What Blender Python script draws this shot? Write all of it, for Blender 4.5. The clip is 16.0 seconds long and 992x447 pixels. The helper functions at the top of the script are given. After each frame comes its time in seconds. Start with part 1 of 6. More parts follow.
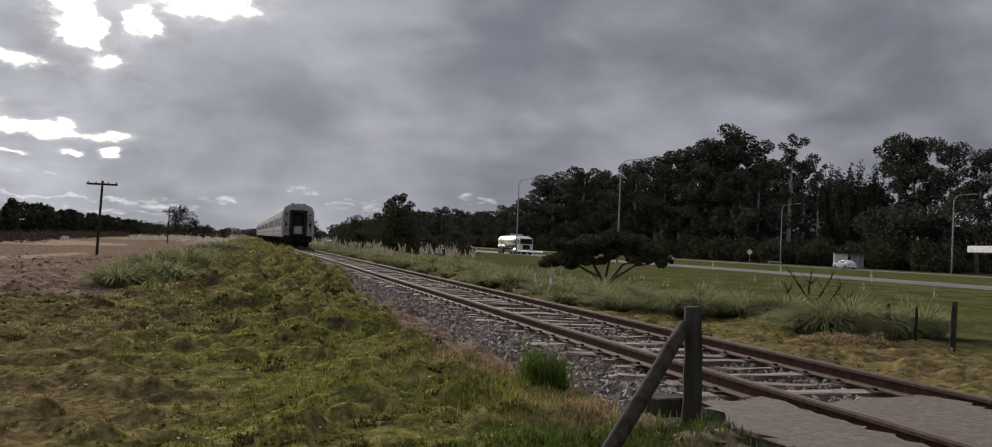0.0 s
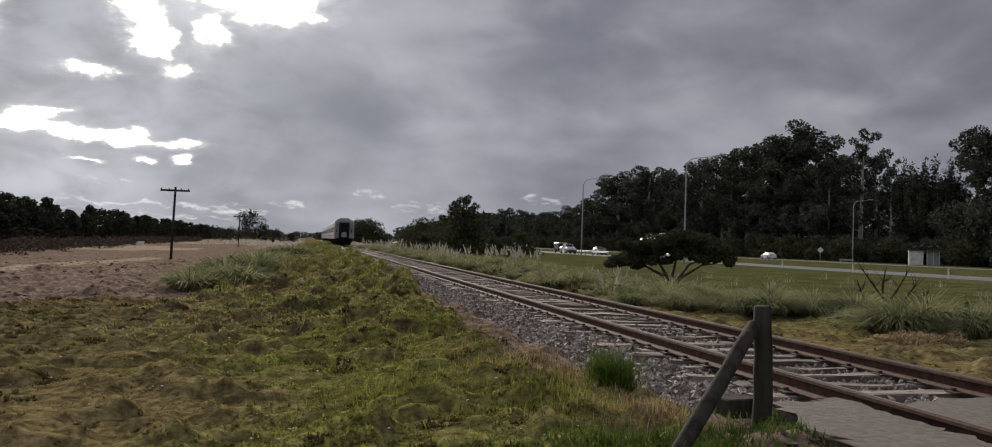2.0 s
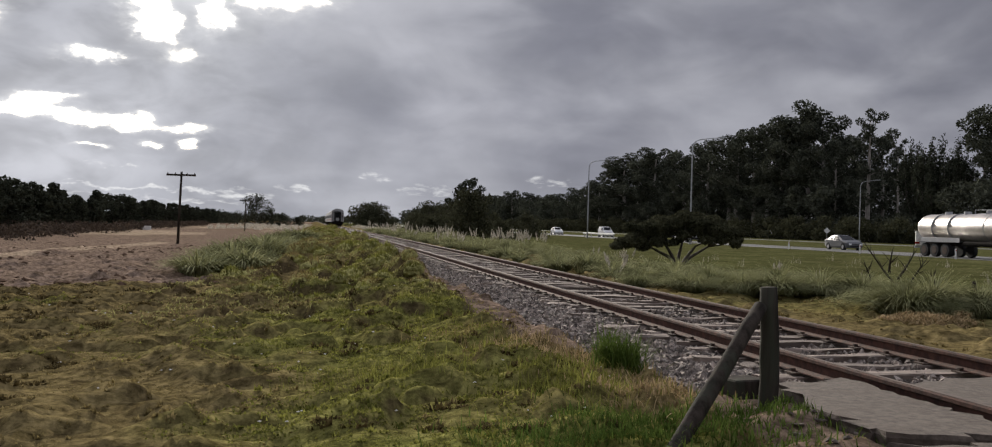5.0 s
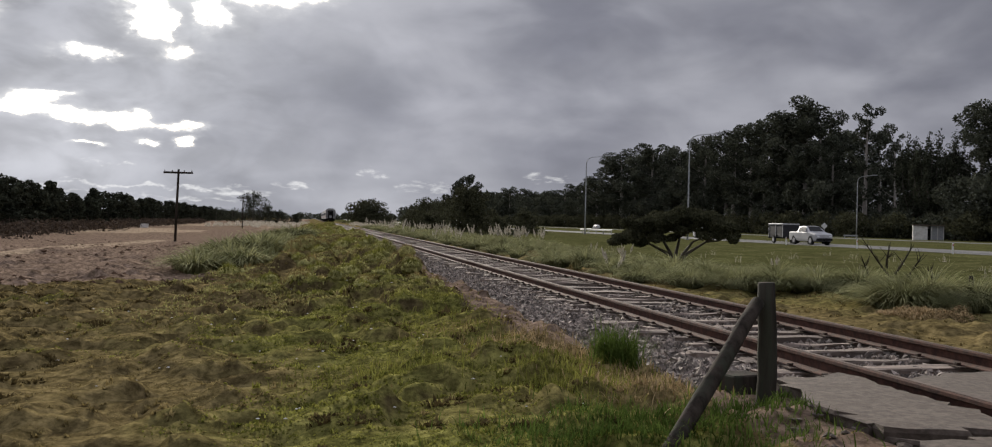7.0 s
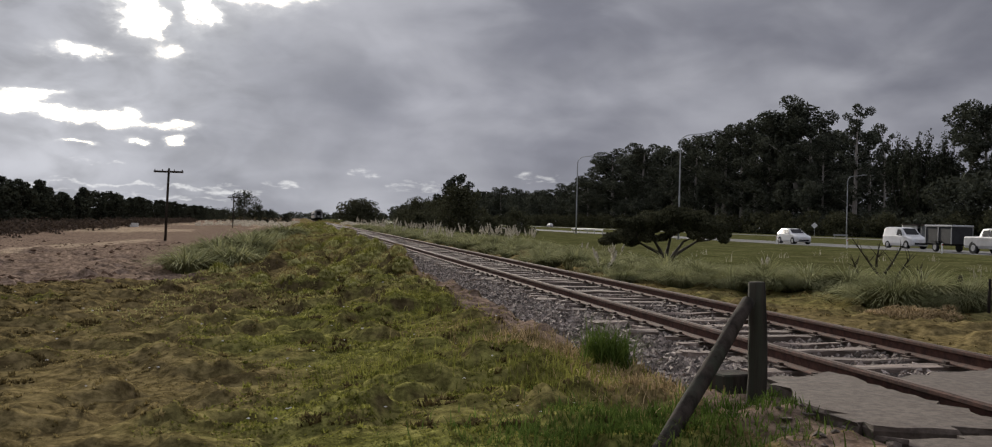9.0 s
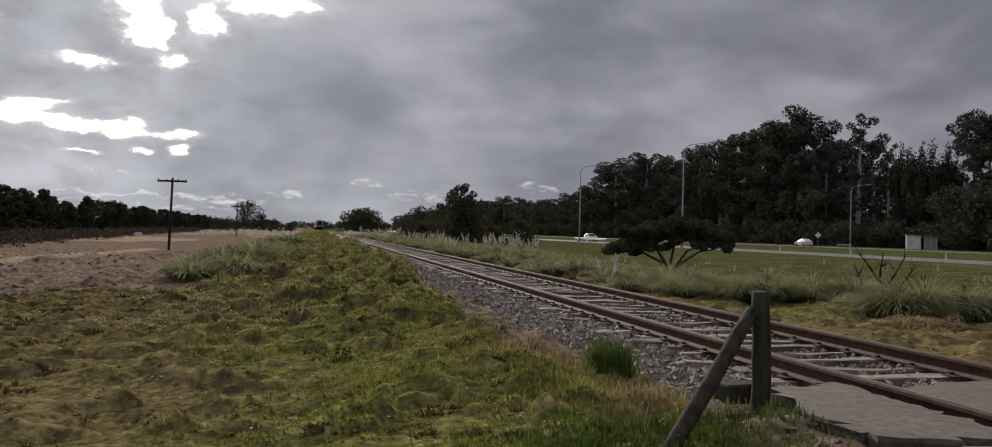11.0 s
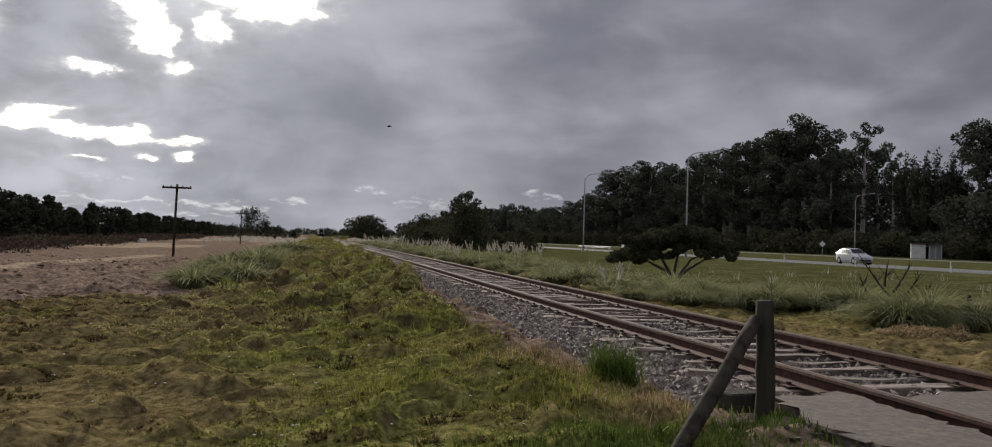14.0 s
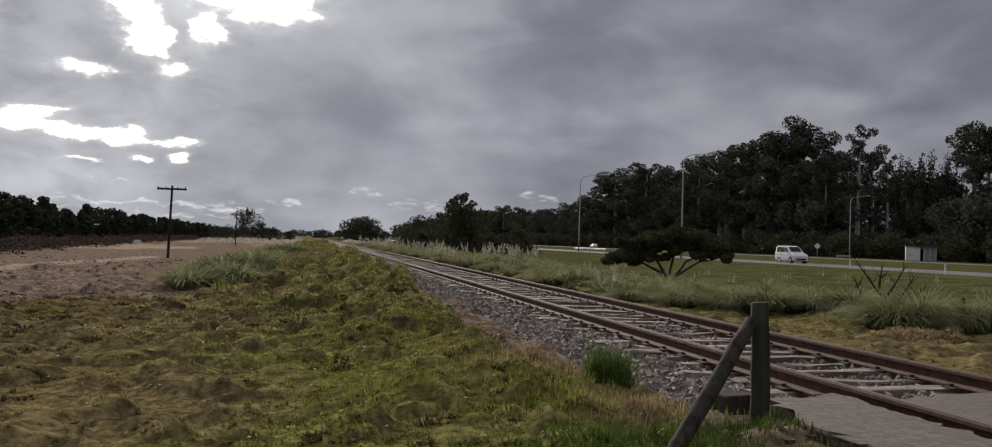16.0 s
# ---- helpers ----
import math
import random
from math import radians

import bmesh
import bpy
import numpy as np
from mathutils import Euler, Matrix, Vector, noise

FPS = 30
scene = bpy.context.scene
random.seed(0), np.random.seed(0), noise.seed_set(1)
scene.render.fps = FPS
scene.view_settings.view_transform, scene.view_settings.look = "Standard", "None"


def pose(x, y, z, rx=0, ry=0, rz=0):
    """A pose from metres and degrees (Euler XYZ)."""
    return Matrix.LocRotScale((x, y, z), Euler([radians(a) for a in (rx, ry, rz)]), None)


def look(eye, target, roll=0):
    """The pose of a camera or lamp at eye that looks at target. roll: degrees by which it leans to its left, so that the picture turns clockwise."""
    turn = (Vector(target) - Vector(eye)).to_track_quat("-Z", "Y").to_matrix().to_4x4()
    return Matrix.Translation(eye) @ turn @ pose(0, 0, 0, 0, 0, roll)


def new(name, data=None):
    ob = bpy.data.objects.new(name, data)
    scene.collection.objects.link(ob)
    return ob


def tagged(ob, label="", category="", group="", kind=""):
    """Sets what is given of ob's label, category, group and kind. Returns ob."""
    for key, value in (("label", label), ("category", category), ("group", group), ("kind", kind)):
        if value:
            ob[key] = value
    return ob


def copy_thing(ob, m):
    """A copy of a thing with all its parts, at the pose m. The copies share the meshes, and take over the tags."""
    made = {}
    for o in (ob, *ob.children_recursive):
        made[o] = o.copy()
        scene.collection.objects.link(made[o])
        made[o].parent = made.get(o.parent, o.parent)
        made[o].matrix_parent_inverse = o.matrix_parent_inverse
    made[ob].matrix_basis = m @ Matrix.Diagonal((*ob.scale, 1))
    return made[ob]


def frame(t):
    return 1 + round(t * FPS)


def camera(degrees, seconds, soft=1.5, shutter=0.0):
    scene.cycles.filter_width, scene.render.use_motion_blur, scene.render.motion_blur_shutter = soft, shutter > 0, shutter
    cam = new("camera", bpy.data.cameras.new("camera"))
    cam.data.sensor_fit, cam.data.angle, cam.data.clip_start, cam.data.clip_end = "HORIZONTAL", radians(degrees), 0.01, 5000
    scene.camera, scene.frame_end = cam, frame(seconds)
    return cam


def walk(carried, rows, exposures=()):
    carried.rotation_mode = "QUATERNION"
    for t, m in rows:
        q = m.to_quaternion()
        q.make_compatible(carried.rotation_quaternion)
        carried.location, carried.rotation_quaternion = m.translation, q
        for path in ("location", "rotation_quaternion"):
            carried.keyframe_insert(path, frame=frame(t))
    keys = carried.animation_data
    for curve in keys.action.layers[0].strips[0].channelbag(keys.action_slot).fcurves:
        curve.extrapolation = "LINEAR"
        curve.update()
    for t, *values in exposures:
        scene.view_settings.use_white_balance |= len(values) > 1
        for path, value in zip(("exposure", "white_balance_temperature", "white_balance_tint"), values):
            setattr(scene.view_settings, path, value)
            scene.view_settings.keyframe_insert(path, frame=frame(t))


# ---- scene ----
cam = camera(54.1, 16.0, soft=1.1)
PATH = [
    (0.0, pose(0, 0, 1.65, 91.27, -2.50, -14.71)),
    (0.5, pose(0, 0, 1.65, 91.39, -2.21, -13.44)),
    (1.0, pose(0, 0, 1.65, 91.34, -1.92, -12.00)),
    (1.5, pose(0, 0, 1.65, 91.24, -1.86, -11.10)),
    (2.0, pose(0, 0, 1.65, 91.18, -1.87, -10.88)),
    (2.5, pose(0, 0, 1.65, 90.83, -1.92, -10.83)),
    (3.0, pose(0, 0, 1.65, 90.70, -1.84, -10.77)),
    (3.5, pose(0, 0, 1.65, 90.47, -1.82, -10.72)),
    (4.0, pose(0, 0, 1.65, 90.32, -1.75, -10.66)),
    (6.5, pose(0, 0, 1.65, 89.98, -1.29, -10.48)),
    (7.0, pose(0, 0, 1.65, 89.94, -1.32, -10.67)),
    (7.5, pose(0, 0, 1.65, 89.90, -1.34, -11.06)),
    (8.0, pose(0, 0, 1.65, 89.87, -1.34, -11.27)),
    (8.5, pose(0, 0, 1.65, 89.84, -1.32, -11.26)),
    (9.0, pose(0, 0, 1.65, 89.92, -1.35, -11.19)),
    (11.5, pose(0, 0, 1.65, 90.60, -1.41, -10.96)),
    (12.0, pose(0, 0, 1.65, 90.72, -1.45, -10.91)),
    (12.5, pose(0, 0, 1.65, 90.81, -1.44, -10.85)),
    (13.0, pose(0, 0, 1.65, 90.78, -1.46, -10.80)),
    (13.5, pose(0, 0, 1.65, 90.83, -1.51, -10.74)),
    (14.0, pose(0, 0, 1.65, 90.92, -1.60, -10.77)),
    (14.5, pose(0, 0, 1.65, 90.94, -1.60, -10.70)),
    (15.0, pose(0, 0, 1.65, 90.99, -1.62, -10.70)),
    (15.5, pose(0, 0, 1.65, 91.06, -1.63, -10.86)),
    (16.0, pose(0, 0, 1.65, 91.03, -1.66, -11.04)),
]
EXPOSURES = [(0, 0.06), (2, 0.07), (3.5, 0.18), (6.5, 0.20), (7.5, 0.17), (9, 0.11), (11.5, 0.03), (16, 0.03)]
walk(cam, PATH, EXPOSURES)

# ---- light ----
SUN_AZ, SUN_EL = -5.0, 18.5          # degrees from the track's direction (to the right) and above the horizon
sun = new("sun", bpy.data.lights.new("sun", "SUN"))
sun.data.energy, sun.data.angle, sun.data.color = 4.2, radians(3), (1.0, 0.93, 0.82)
sd = Vector((math.sin(radians(SUN_AZ)) * math.cos(radians(SUN_EL)), math.cos(radians(SUN_AZ)) * math.cos(radians(SUN_EL)), math.sin(radians(SUN_EL))))
sun.matrix_world = look(sd * 50, (0, 0, 0))


class Nodes:
    """Short hand for building a node tree."""

    def __init__(self, tree):
        self.t = tree
        tree.nodes.clear()

    def add(self, kind, out=0, props=None, **ins):
        n = self.t.nodes.new(kind)
        p = props or {}
        if "operation" in p:
            n.operation = p["operation"]
        if "use_clamp" in p:
            n.use_clamp = p["use_clamp"]
        if "interpolation_type" in p:
            n.interpolation_type = p["interpolation_type"]
        if "attribute_name" in p:
            n.attribute_name = p["attribute_name"]
        if "sky_type" in p:
            n.sky_type, n.sun_disc, n.sun_elevation, n.sun_rotation = p["sky_type"], False, radians(SUN_EL), radians(SUN_AZ)
        for k, v in ins.items():
            key = int(k[1:]) if k[0] == "i" and k[1:].isdigit() else k.replace("_", " ")
            self.put(n.inputs[key], v)
        return n.outputs[out]

    def put(self, sock, v):
        if isinstance(v, bpy.types.NodeSocket):
            self.t.links.new(v, sock)
        elif isinstance(v, (tuple, list)) and len(v) == 3 and sock.type == "RGBA":
            sock.default_value = (*v, 1)
        else:
            sock.default_value = v

    def math(self, op, a, b=0.0, c=0.0, clamp=False):
        return self.add("ShaderNodeMath", props={"operation": op, "use_clamp": clamp}, i0=a, i1=b, i2=c)

    def vec(self, op, a, b=(0, 0, 0), out=0):
        return self.add("ShaderNodeVectorMath", out, {"operation": op}, i0=a, i1=b)

    def noise(self, v, scale, detail=5.0, rough=0.55, distort=0.0):
        return self.add("ShaderNodeTexNoise", 0, Vector=v, Scale=scale, Detail=detail, Roughness=rough, Distortion=distort)

    def ramp(self, v, lo, hi, a=0.0, b=1.0):
        return self.add("ShaderNodeMapRange", 0, {"interpolation_type": "SMOOTHSTEP"}, i0=v, i1=lo, i2=hi, i3=a, i4=b)

    def mix(self, f, a, b):
        n = self.t.nodes.new("ShaderNodeMix")
        n.data_type = "RGBA"
        self.put(n.inputs[0], f), self.put(n.inputs[6], a), self.put(n.inputs[7], b)
        return n.outputs[2]


def total3(n, a, ka, b, kb, c, kc):
    return n.math("ADD", n.math("ADD", n.math("MULTIPLY", a, ka), n.math("MULTIPLY", b, kb)), n.math("MULTIPLY", c, kc))


def build_sky():
    w = bpy.data.worlds.new("sky")
    scene.world = w
    w.use_nodes = True
    n = Nodes(w.node_tree)
    d = n.vec("NORMALIZE", n.add("ShaderNodeTexCoord", 0))
    s = n.t.nodes.new("ShaderNodeSeparateXYZ")
    n.put(s.inputs[0], d)
    x, y, z = s.outputs
    # a cloud sheet seen from below: directions spread onto a level plane
    h = n.math("ADD", n.math("MAXIMUM", z, 0.0), 0.13)
    flat = n.add("ShaderNodeCombineXYZ", 0, i0=n.math("DIVIDE", x, h), i1=n.math("DIVIDE", y, h), i2=0.0)
    squat = n.vec("MULTIPLY", d, (1.0, 1.0, 1.9))
    big = n.noise(squat, 3.1, 2.5, 0.45, 0.2)
    fine = n.noise(squat, 8.5, 4, 0.48, 0.35)
    sheet = n.noise(flat, 0.7, 3, 0.5, 0.3)
    soft = total3(n, big, 0.50, fine, 0.33, sheet, 0.17)
    grey = n.mix(n.ramp(soft, 0.375, 0.645), (0.172, 0.178, 0.220), (0.43, 0.435, 0.485))
    grey = n.mix(0.12, grey, (0.3, 0.3, 0.33))
    # azimuth (from the track, to the right) and height in degrees
    az = n.math("MULTIPLY", n.math("ARCTAN2", x, y), 57.2958)
    el = n.math("MULTIPLY", n.math("ARCSINE", z), 57.2958)

    # billows push the edges of the openings about
    curl_a = n.math("MULTIPLY", n.math("SUBTRACT", n.noise(squat, 30.0, 4, 0.55), 0.5), 3.6)
    curl_e = n.math("MULTIPLY", n.math("SUBTRACT", n.noise(n.vec("ADD", squat, (5.3, 1.7, 2.9)), 30.0, 4, 0.55), 0.5), 1.5)
    az_w, el_w = n.math("ADD", az, curl_a), n.math("ADD", el, curl_e)

    def spot(a, e, wa, we, amount=1.0):
        u = n.math("DIVIDE", n.math("SUBTRACT", az_w, a), wa)
        v = n.math("DIVIDE", n.math("SUBTRACT", el_w, e), we)
        r = n.math("ADD", n.math("MULTIPLY", u, u), n.math("MULTIPLY", v, v))
        return n.math("MULTIPLY", n.math("EXPONENT", n.math("MULTIPLY", r, -1.0)), amount)

    def total(*parts):
        out = parts[0]
        for p in parts[1:]:
            out = n.math("ADD", out, p)
        return out

    # brighter, thinner cloud round the sun and along the horizon
    glow = total(spot(SUN_AZ - 2, SUN_EL, 13, 10, 0.55), spot(-14, 6, 12, 5, 0.42), spot(-7.0, 11.5, 3.2, 2.4, 0.5))
    low = n.math("MULTIPLY", n.ramp(el, 6.0, 0.0), 0.20)
    cloud = n.mix(n.math("MINIMUM", n.math("ADD", glow, low), 1.0), grey, (0.58, 0.59, 0.62))
    puff = n.noise(squat, 15.0, 4, 0.5, 0.4)
    tone = n.math("ADD", 1.0, n.math("MULTIPLY", n.ramp(puff, 0.30, 0.70, -0.5, 0.5), n.ramp(az, -12.0, 4.0, 0.36, 0.09)))
    cloud = n.vec("MULTIPLY", cloud, n.add("ShaderNodeCombineXYZ", 0, i0=tone, i1=tone, i2=tone))
    # openings in the sheet, with ragged edges
    rag = n.noise(n.vec("MULTIPLY", d, (1, 1, 1.8)), 26, 5, 0.55, 0.5)
    holes = total(spot(-3.5, 14.2, 3.6, 1.9, 1.2), spot(-5.9, 11.4, 0.7, 0.95, 0.7), spot(-9.8, 12.3, 1.0, 1.2, 0.9), spot(-9.0, 10.5, 1.0, 0.85, 0.95), spot(-12.4, 8.65, 1.35, 0.34, 0.85),
                  spot(-16.0, 5.55, 2.0, 0.36, 0.9), spot(-13.0, 5.3, 1.7, 0.33, 0.85), spot(-10.3, 5.2, 1.5, 0.36, 0.95), spot(-14.4, 6.3, 1.3, 0.26, 0.75), spot(-7.0, 4.2, 0.55, 0.30, 0.75), spot(-8.9, 4.05, 0.4, 0.26, 0.6),
                  spot(-12.0, 3.7, 1.0, 0.12, 0.55), spot(-7.1, 5.0, 1.1, 0.25, 0.42), spot(-7.6, 8.9, 1.4, 0.5, 0.34), spot(-18.5, 11.0, 2.0, 1.6, 0.5), spot(-4, 23, 9, 5, 0.5))
    field = n.math("ADD", holes, n.math("MULTIPLY", n.math("MULTIPLY", n.math("SUBTRACT", rag, 0.5), 1.7), n.ramp(holes, 0.03, 0.30)))
    open_sky = n.ramp(field, 0.24, 0.80)
    cloud = n.mix(n.math("MULTIPLY", n.ramp(field, -0.15, 0.42), n.math("MINIMUM", n.math("MULTIPLY", holes, 2.6), 0.85)), cloud, (0.80, 0.80, 0.81))
    # an overcast sky brightens towards the zenith
    lift = n.math("MULTIPLY", n.ramp(el, 17.0, 60.0, 1.0, 2.0), n.ramp(az, 2.0, 34.0, 1.0, 0.84))
    cloud = n.vec("MULTIPLY", cloud, n.add("ShaderNodeCombineXYZ", 0, i0=lift, i1=lift, i2=lift))
    # long thin streaks of light cloud low over the horizon
    streak = n.noise(n.add("ShaderNodeCombineXYZ", 0, i0=n.math("MULTIPLY", az, 0.7), i1=n.math("MULTIPLY", el, 2.6), i2=3.0), 1.0, 8, 0.62, 0.4)
    band = total(spot(-9.5, 1.62, 7.5, 0.13, 0.5), spot(-11.5, 1.15, 4.0, 0.14, 0.36), spot(-3.6, 1.3, 2.0, 0.2, 0.42), spot(-5.8, 0.95, 2.0, 0.14, 0.4), spot(-1.2, 1.85, 0.9, 0.24, 0.42), spot(3.5, 2.7, 0.7, 0.5, 0.36),
                 spot(6.6, 1.95, 1.5, 0.3, 0.4), spot(13.8, 2.55, 1.2, 0.4, 0.42), spot(-11, 2.9, 1.6, 0.15, 0.3))
    light_streak = n.ramp(n.math("ADD", n.math("MULTIPLY", n.math("SUBTRACT", streak, 0.5), 1.5), band), 0.16, 0.62, 0.0, 0.85)
    light_streak = n.math("MULTIPLY", light_streak, n.ramp(band, 0.04, 0.2))
    nish = n.add("ShaderNodeTexSky", 0, {"sky_type": "NISHITA"})
    clear = n.vec("ADD", n.vec("MULTIPLY", nish, (0.10, 0.10, 0.10)), (1.1, 1.08, 1.02))
    colour = n.mix(n.math("MULTIPLY", light_streak, 0.75), cloud, (0.86, 0.86, 0.86))
    colour = n.mix(open_sky, colour, clear)
    bg = n.add("ShaderNodeBackground", 0, Color=colour, Strength=1.0)
    n.put(n.t.nodes.new("ShaderNodeOutputWorld").inputs[0], bg)


build_sky()


# ---- materials ----
def material(name, dark, light, scale=4.0, rough=0.8, metal=0.0, bump=0.2, bump_scale=None, stretch=(1, 1, 1), per_piece=0.0, stain=None, stain_scale=0.6, coat=0.0, trans=0.0, relief=0.02, spec=0.4):
    """Grain between two colours, larger stains, fine relief; per_piece varies value from piece to piece."""
    m = bpy.data.materials.new(name)
    m.use_nodes = True
    n = Nodes(m.node_tree)
    co = n.vec("MULTIPLY", n.add("ShaderNodeTexCoord", 3), stretch)
    grain = n.noise(co, scale, 8, 0.65)
    c = n.mix(n.ramp(grain, 0.3, 0.7), dark, light)
    if stain:
        c = n.mix(n.ramp(n.noise(co, stain_scale, 4, 0.6, 0.6), 0.48, 0.68, 0.0, 0.8), c, stain)
    if per_piece:
        rnd = n.math("ADD", n.add("ShaderNodeObjectInfo", "Random"), n.add("ShaderNodeNewGeometry", "Random Per Island"))
        k = n.math("ADD", n.math("MULTIPLY", n.math("FRACT", n.math("MULTIPLY", rnd, 7.31)), 2 * per_piece), 1 - per_piece)
        c = n.vec("MULTIPLY", c, n.add("ShaderNodeCombineXYZ", 0, i0=k, i1=k, i2=k))
    bs = n.t.nodes.new("ShaderNodeBsdfPrincipled")
    n.put(bs.inputs["Base Color"], c)
    n.put(bs.inputs["Roughness"], n.math("ADD", n.math("MULTIPLY", n.math("SUBTRACT", grain, 0.5), 0.25), rough, clamp=True))
    bs.inputs["Metallic"].default_value = metal
    bs.inputs["Specular IOR Level"].default_value = 0.0 if trans else spec
    bs.inputs["Coat Weight"].default_value = coat
    bs.inputs["Coat Roughness"].default_value = 0.15
    if bump:
        b = n.add("ShaderNodeBump", 0, Strength=bump, Distance=relief, Height=n.noise(co, bump_scale or scale * 3, 6, 0.6))
        n.put(bs.inputs["Normal"], b)
    shader = bs.outputs[0]
    if trans:
        tl = n.add("ShaderNodeBsdfTranslucent", 0, Color=c)
        shader = n.add("ShaderNodeMixShader", 0, i0=trans, i1=shader, i2=tl)
    n.put(n.t.nodes.new("ShaderNodeOutputMaterial").inputs[0], shader)
    return m


def glowing(name, colour, strength):
    m = bpy.data.materials.new(name)
    m.use_nodes = True
    bs = m.node_tree.nodes["Principled BSDF"]
    bs.inputs["Base Color"].default_value = (*colour, 1)
    bs.inputs["Emission Color"].default_value = (*colour, 1)
    bs.inputs["Emission Strength"].default_value = strength
    return m


def ground_material():
    m = bpy.data.materials.new("field_soil_and_turf")
    m.use_nodes = True
    n = Nodes(m.node_tree)
    co = n.add("ShaderNodeTexCoord", 3)
    s = n.t.nodes.new("ShaderNodeSeparateColor")
    n.put(s.inputs[0], n.add("ShaderNodeAttribute", 0, {"attribute_name": "cover"}))
    green, dry, dirt = s.outputs
    fine = n.noise(co, 9.0, 10, 0.72)
    mid = n.noise(co, 1.3, 6, 0.6, 0.4)
    turf = n.mix(n.ramp(fine, 0.32, 0.68), (0.063, 0.064, 0.018), (0.250, 0.244, 0.070))
    straw = n.mix(n.ramp(fine, 0.30, 0.70), (0.070, 0.054, 0.022), (0.240, 0.186, 0.088))
    soil = n.mix(n.ramp(fine, 0.3, 0.7), (0.092, 0.064, 0.047), (0.310, 0.230, 0.174))
    pale = n.mix(n.ramp(fine, 0.3, 0.7), (0.24, 0.18, 0.125), (0.44, 0.345, 0.25))
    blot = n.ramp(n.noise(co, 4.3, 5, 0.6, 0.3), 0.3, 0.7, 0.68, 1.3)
    jitter = n.math("MULTIPLY", n.math("SUBTRACT", mid, 0.5), 0.7)
    c = n.mix(n.ramp(n.math("ADD", green, jitter), 0.12, 0.95), straw, turf)
    px = n.t.nodes.new("ShaderNodeSeparateXYZ")
    n.put(px.inputs[0], co)
    meadow = n.mix(n.ramp(n.noise(co, 0.35, 7, 0.65, 0.4), 0.35, 0.68), (0.044, 0.047, 0.020), (0.105, 0.107, 0.048))
    c = n.mix(n.ramp(px.outputs[0], 10.2, 15.0, 0.0, 0.85), c, meadow)
    c = n.mix(n.ramp(n.math("ADD", dirt, n.math("MULTIPLY", jitter, 0.5)), 0.4, 0.6), c, soil)
    c = n.mix(n.ramp(n.math("ADD", dry, n.math("MULTIPLY", jitter, 0.5)), 0.4, 0.7), c, pale)
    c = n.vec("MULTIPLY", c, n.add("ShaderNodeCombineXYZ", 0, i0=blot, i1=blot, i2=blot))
    # dark spots painted at random as the small shadows of clods
    clod_shade = n.ramp(n.noise(n.vec("MULTIPLY", co, (1.0, 0.8, 1.0)), 3.2, 7, 0.68, 0.8), 0.50, 0.66, 0.0, 0.60)
    c = n.mix(clod_shade, c, n.mix(green, (0.034, 0.023, 0.012), (0.030, 0.030, 0.008)))
    # bare earth on the steep cushion faces, kept dark to paint their shaded sides
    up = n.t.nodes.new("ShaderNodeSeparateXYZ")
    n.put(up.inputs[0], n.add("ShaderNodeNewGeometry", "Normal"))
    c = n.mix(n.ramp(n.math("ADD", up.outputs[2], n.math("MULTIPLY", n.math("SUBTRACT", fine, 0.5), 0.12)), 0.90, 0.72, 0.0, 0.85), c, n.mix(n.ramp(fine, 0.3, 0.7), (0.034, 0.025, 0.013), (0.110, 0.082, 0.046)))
    bs = n.t.nodes.new("ShaderNodeBsdfPrincipled")
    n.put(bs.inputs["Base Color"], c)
    bs.inputs["Roughness"].default_value = 0.95
    bs.inputs["Specular IOR Level"].default_value = 0.0
    n.put(bs.inputs["Normal"], n.add("ShaderNodeBump", 0, Strength=0.8, Distance=0.035, Height=n.noise(co, 9.0, 7, 0.68)))
    n.put(n.t.nodes.new("ShaderNodeOutputMaterial").inputs[0], bs.outputs[0])
    return m


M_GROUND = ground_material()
M_BLADE = material("green_grass_blades", (0.094, 0.100, 0.024), (0.292, 0.288, 0.074), 2.0, 0.7, bump=0, per_piece=0.35, trans=0.3)
M_STRAW = material("dry_grass_blades", (0.11, 0.085, 0.034), (0.35, 0.28, 0.13), 2.0, 0.8, bump=0, per_piece=0.35, trans=0.25)
M_LUSH = material("lush_dark_green_blades", (0.038, 0.066, 0.014), (0.130, 0.180, 0.042), 2.0, 0.7, bump=0, per_piece=0.35, trans=0.25)
M_MOUND = material("mossy_mound_turf", (0.155, 0.148, 0.054), (0.48, 0.455, 0.185), 7.0, 0.95, bump=0.8, bump_scale=20, per_piece=0.3, trans=0.01)
M_DULL = material("dull_matted_grass", (0.048, 0.036, 0.016), (0.150, 0.116, 0.054), 2.0, 0.8, bump=0, per_piece=0.4, trans=0.15)
M_TUSSOCK = material("pampas_leaves", (0.122, 0.130, 0.058), (0.410, 0.405, 0.220), 1.2, 0.65, bump=0, per_piece=0.4, trans=0.25)
M_PLUME = material("pampas_plumes", (0.34, 0.31, 0.25), (0.62, 0.58, 0.50), 6.0, 0.9, bump=0, per_piece=0.2, trans=0.3)
M_LEAF = material("eucalyptus_leaves", (0.034, 0.038, 0.028), (0.105, 0.112, 0.084), 0.4, 0.7, bump=0, per_piece=0.45, trans=0.12)
M_PINE = material("conifer_leaves", (0.028, 0.032, 0.023), (0.080, 0.086, 0.060), 0.6, 0.75, bump=0, per_piece=0.4, trans=0.08)
M_SHRUB = material("dark_shrub_leaves", (0.034, 0.036, 0.022), (0.100, 0.100, 0.060), 1.5, 0.75, bump=0, per_piece=0.4, trans=0.1)
M_BARK = material("grey_bark", (0.055, 0.046, 0.038), (0.17, 0.15, 0.13), 3.0, 0.9, bump=0.5, stretch=(1, 1, 0.25))
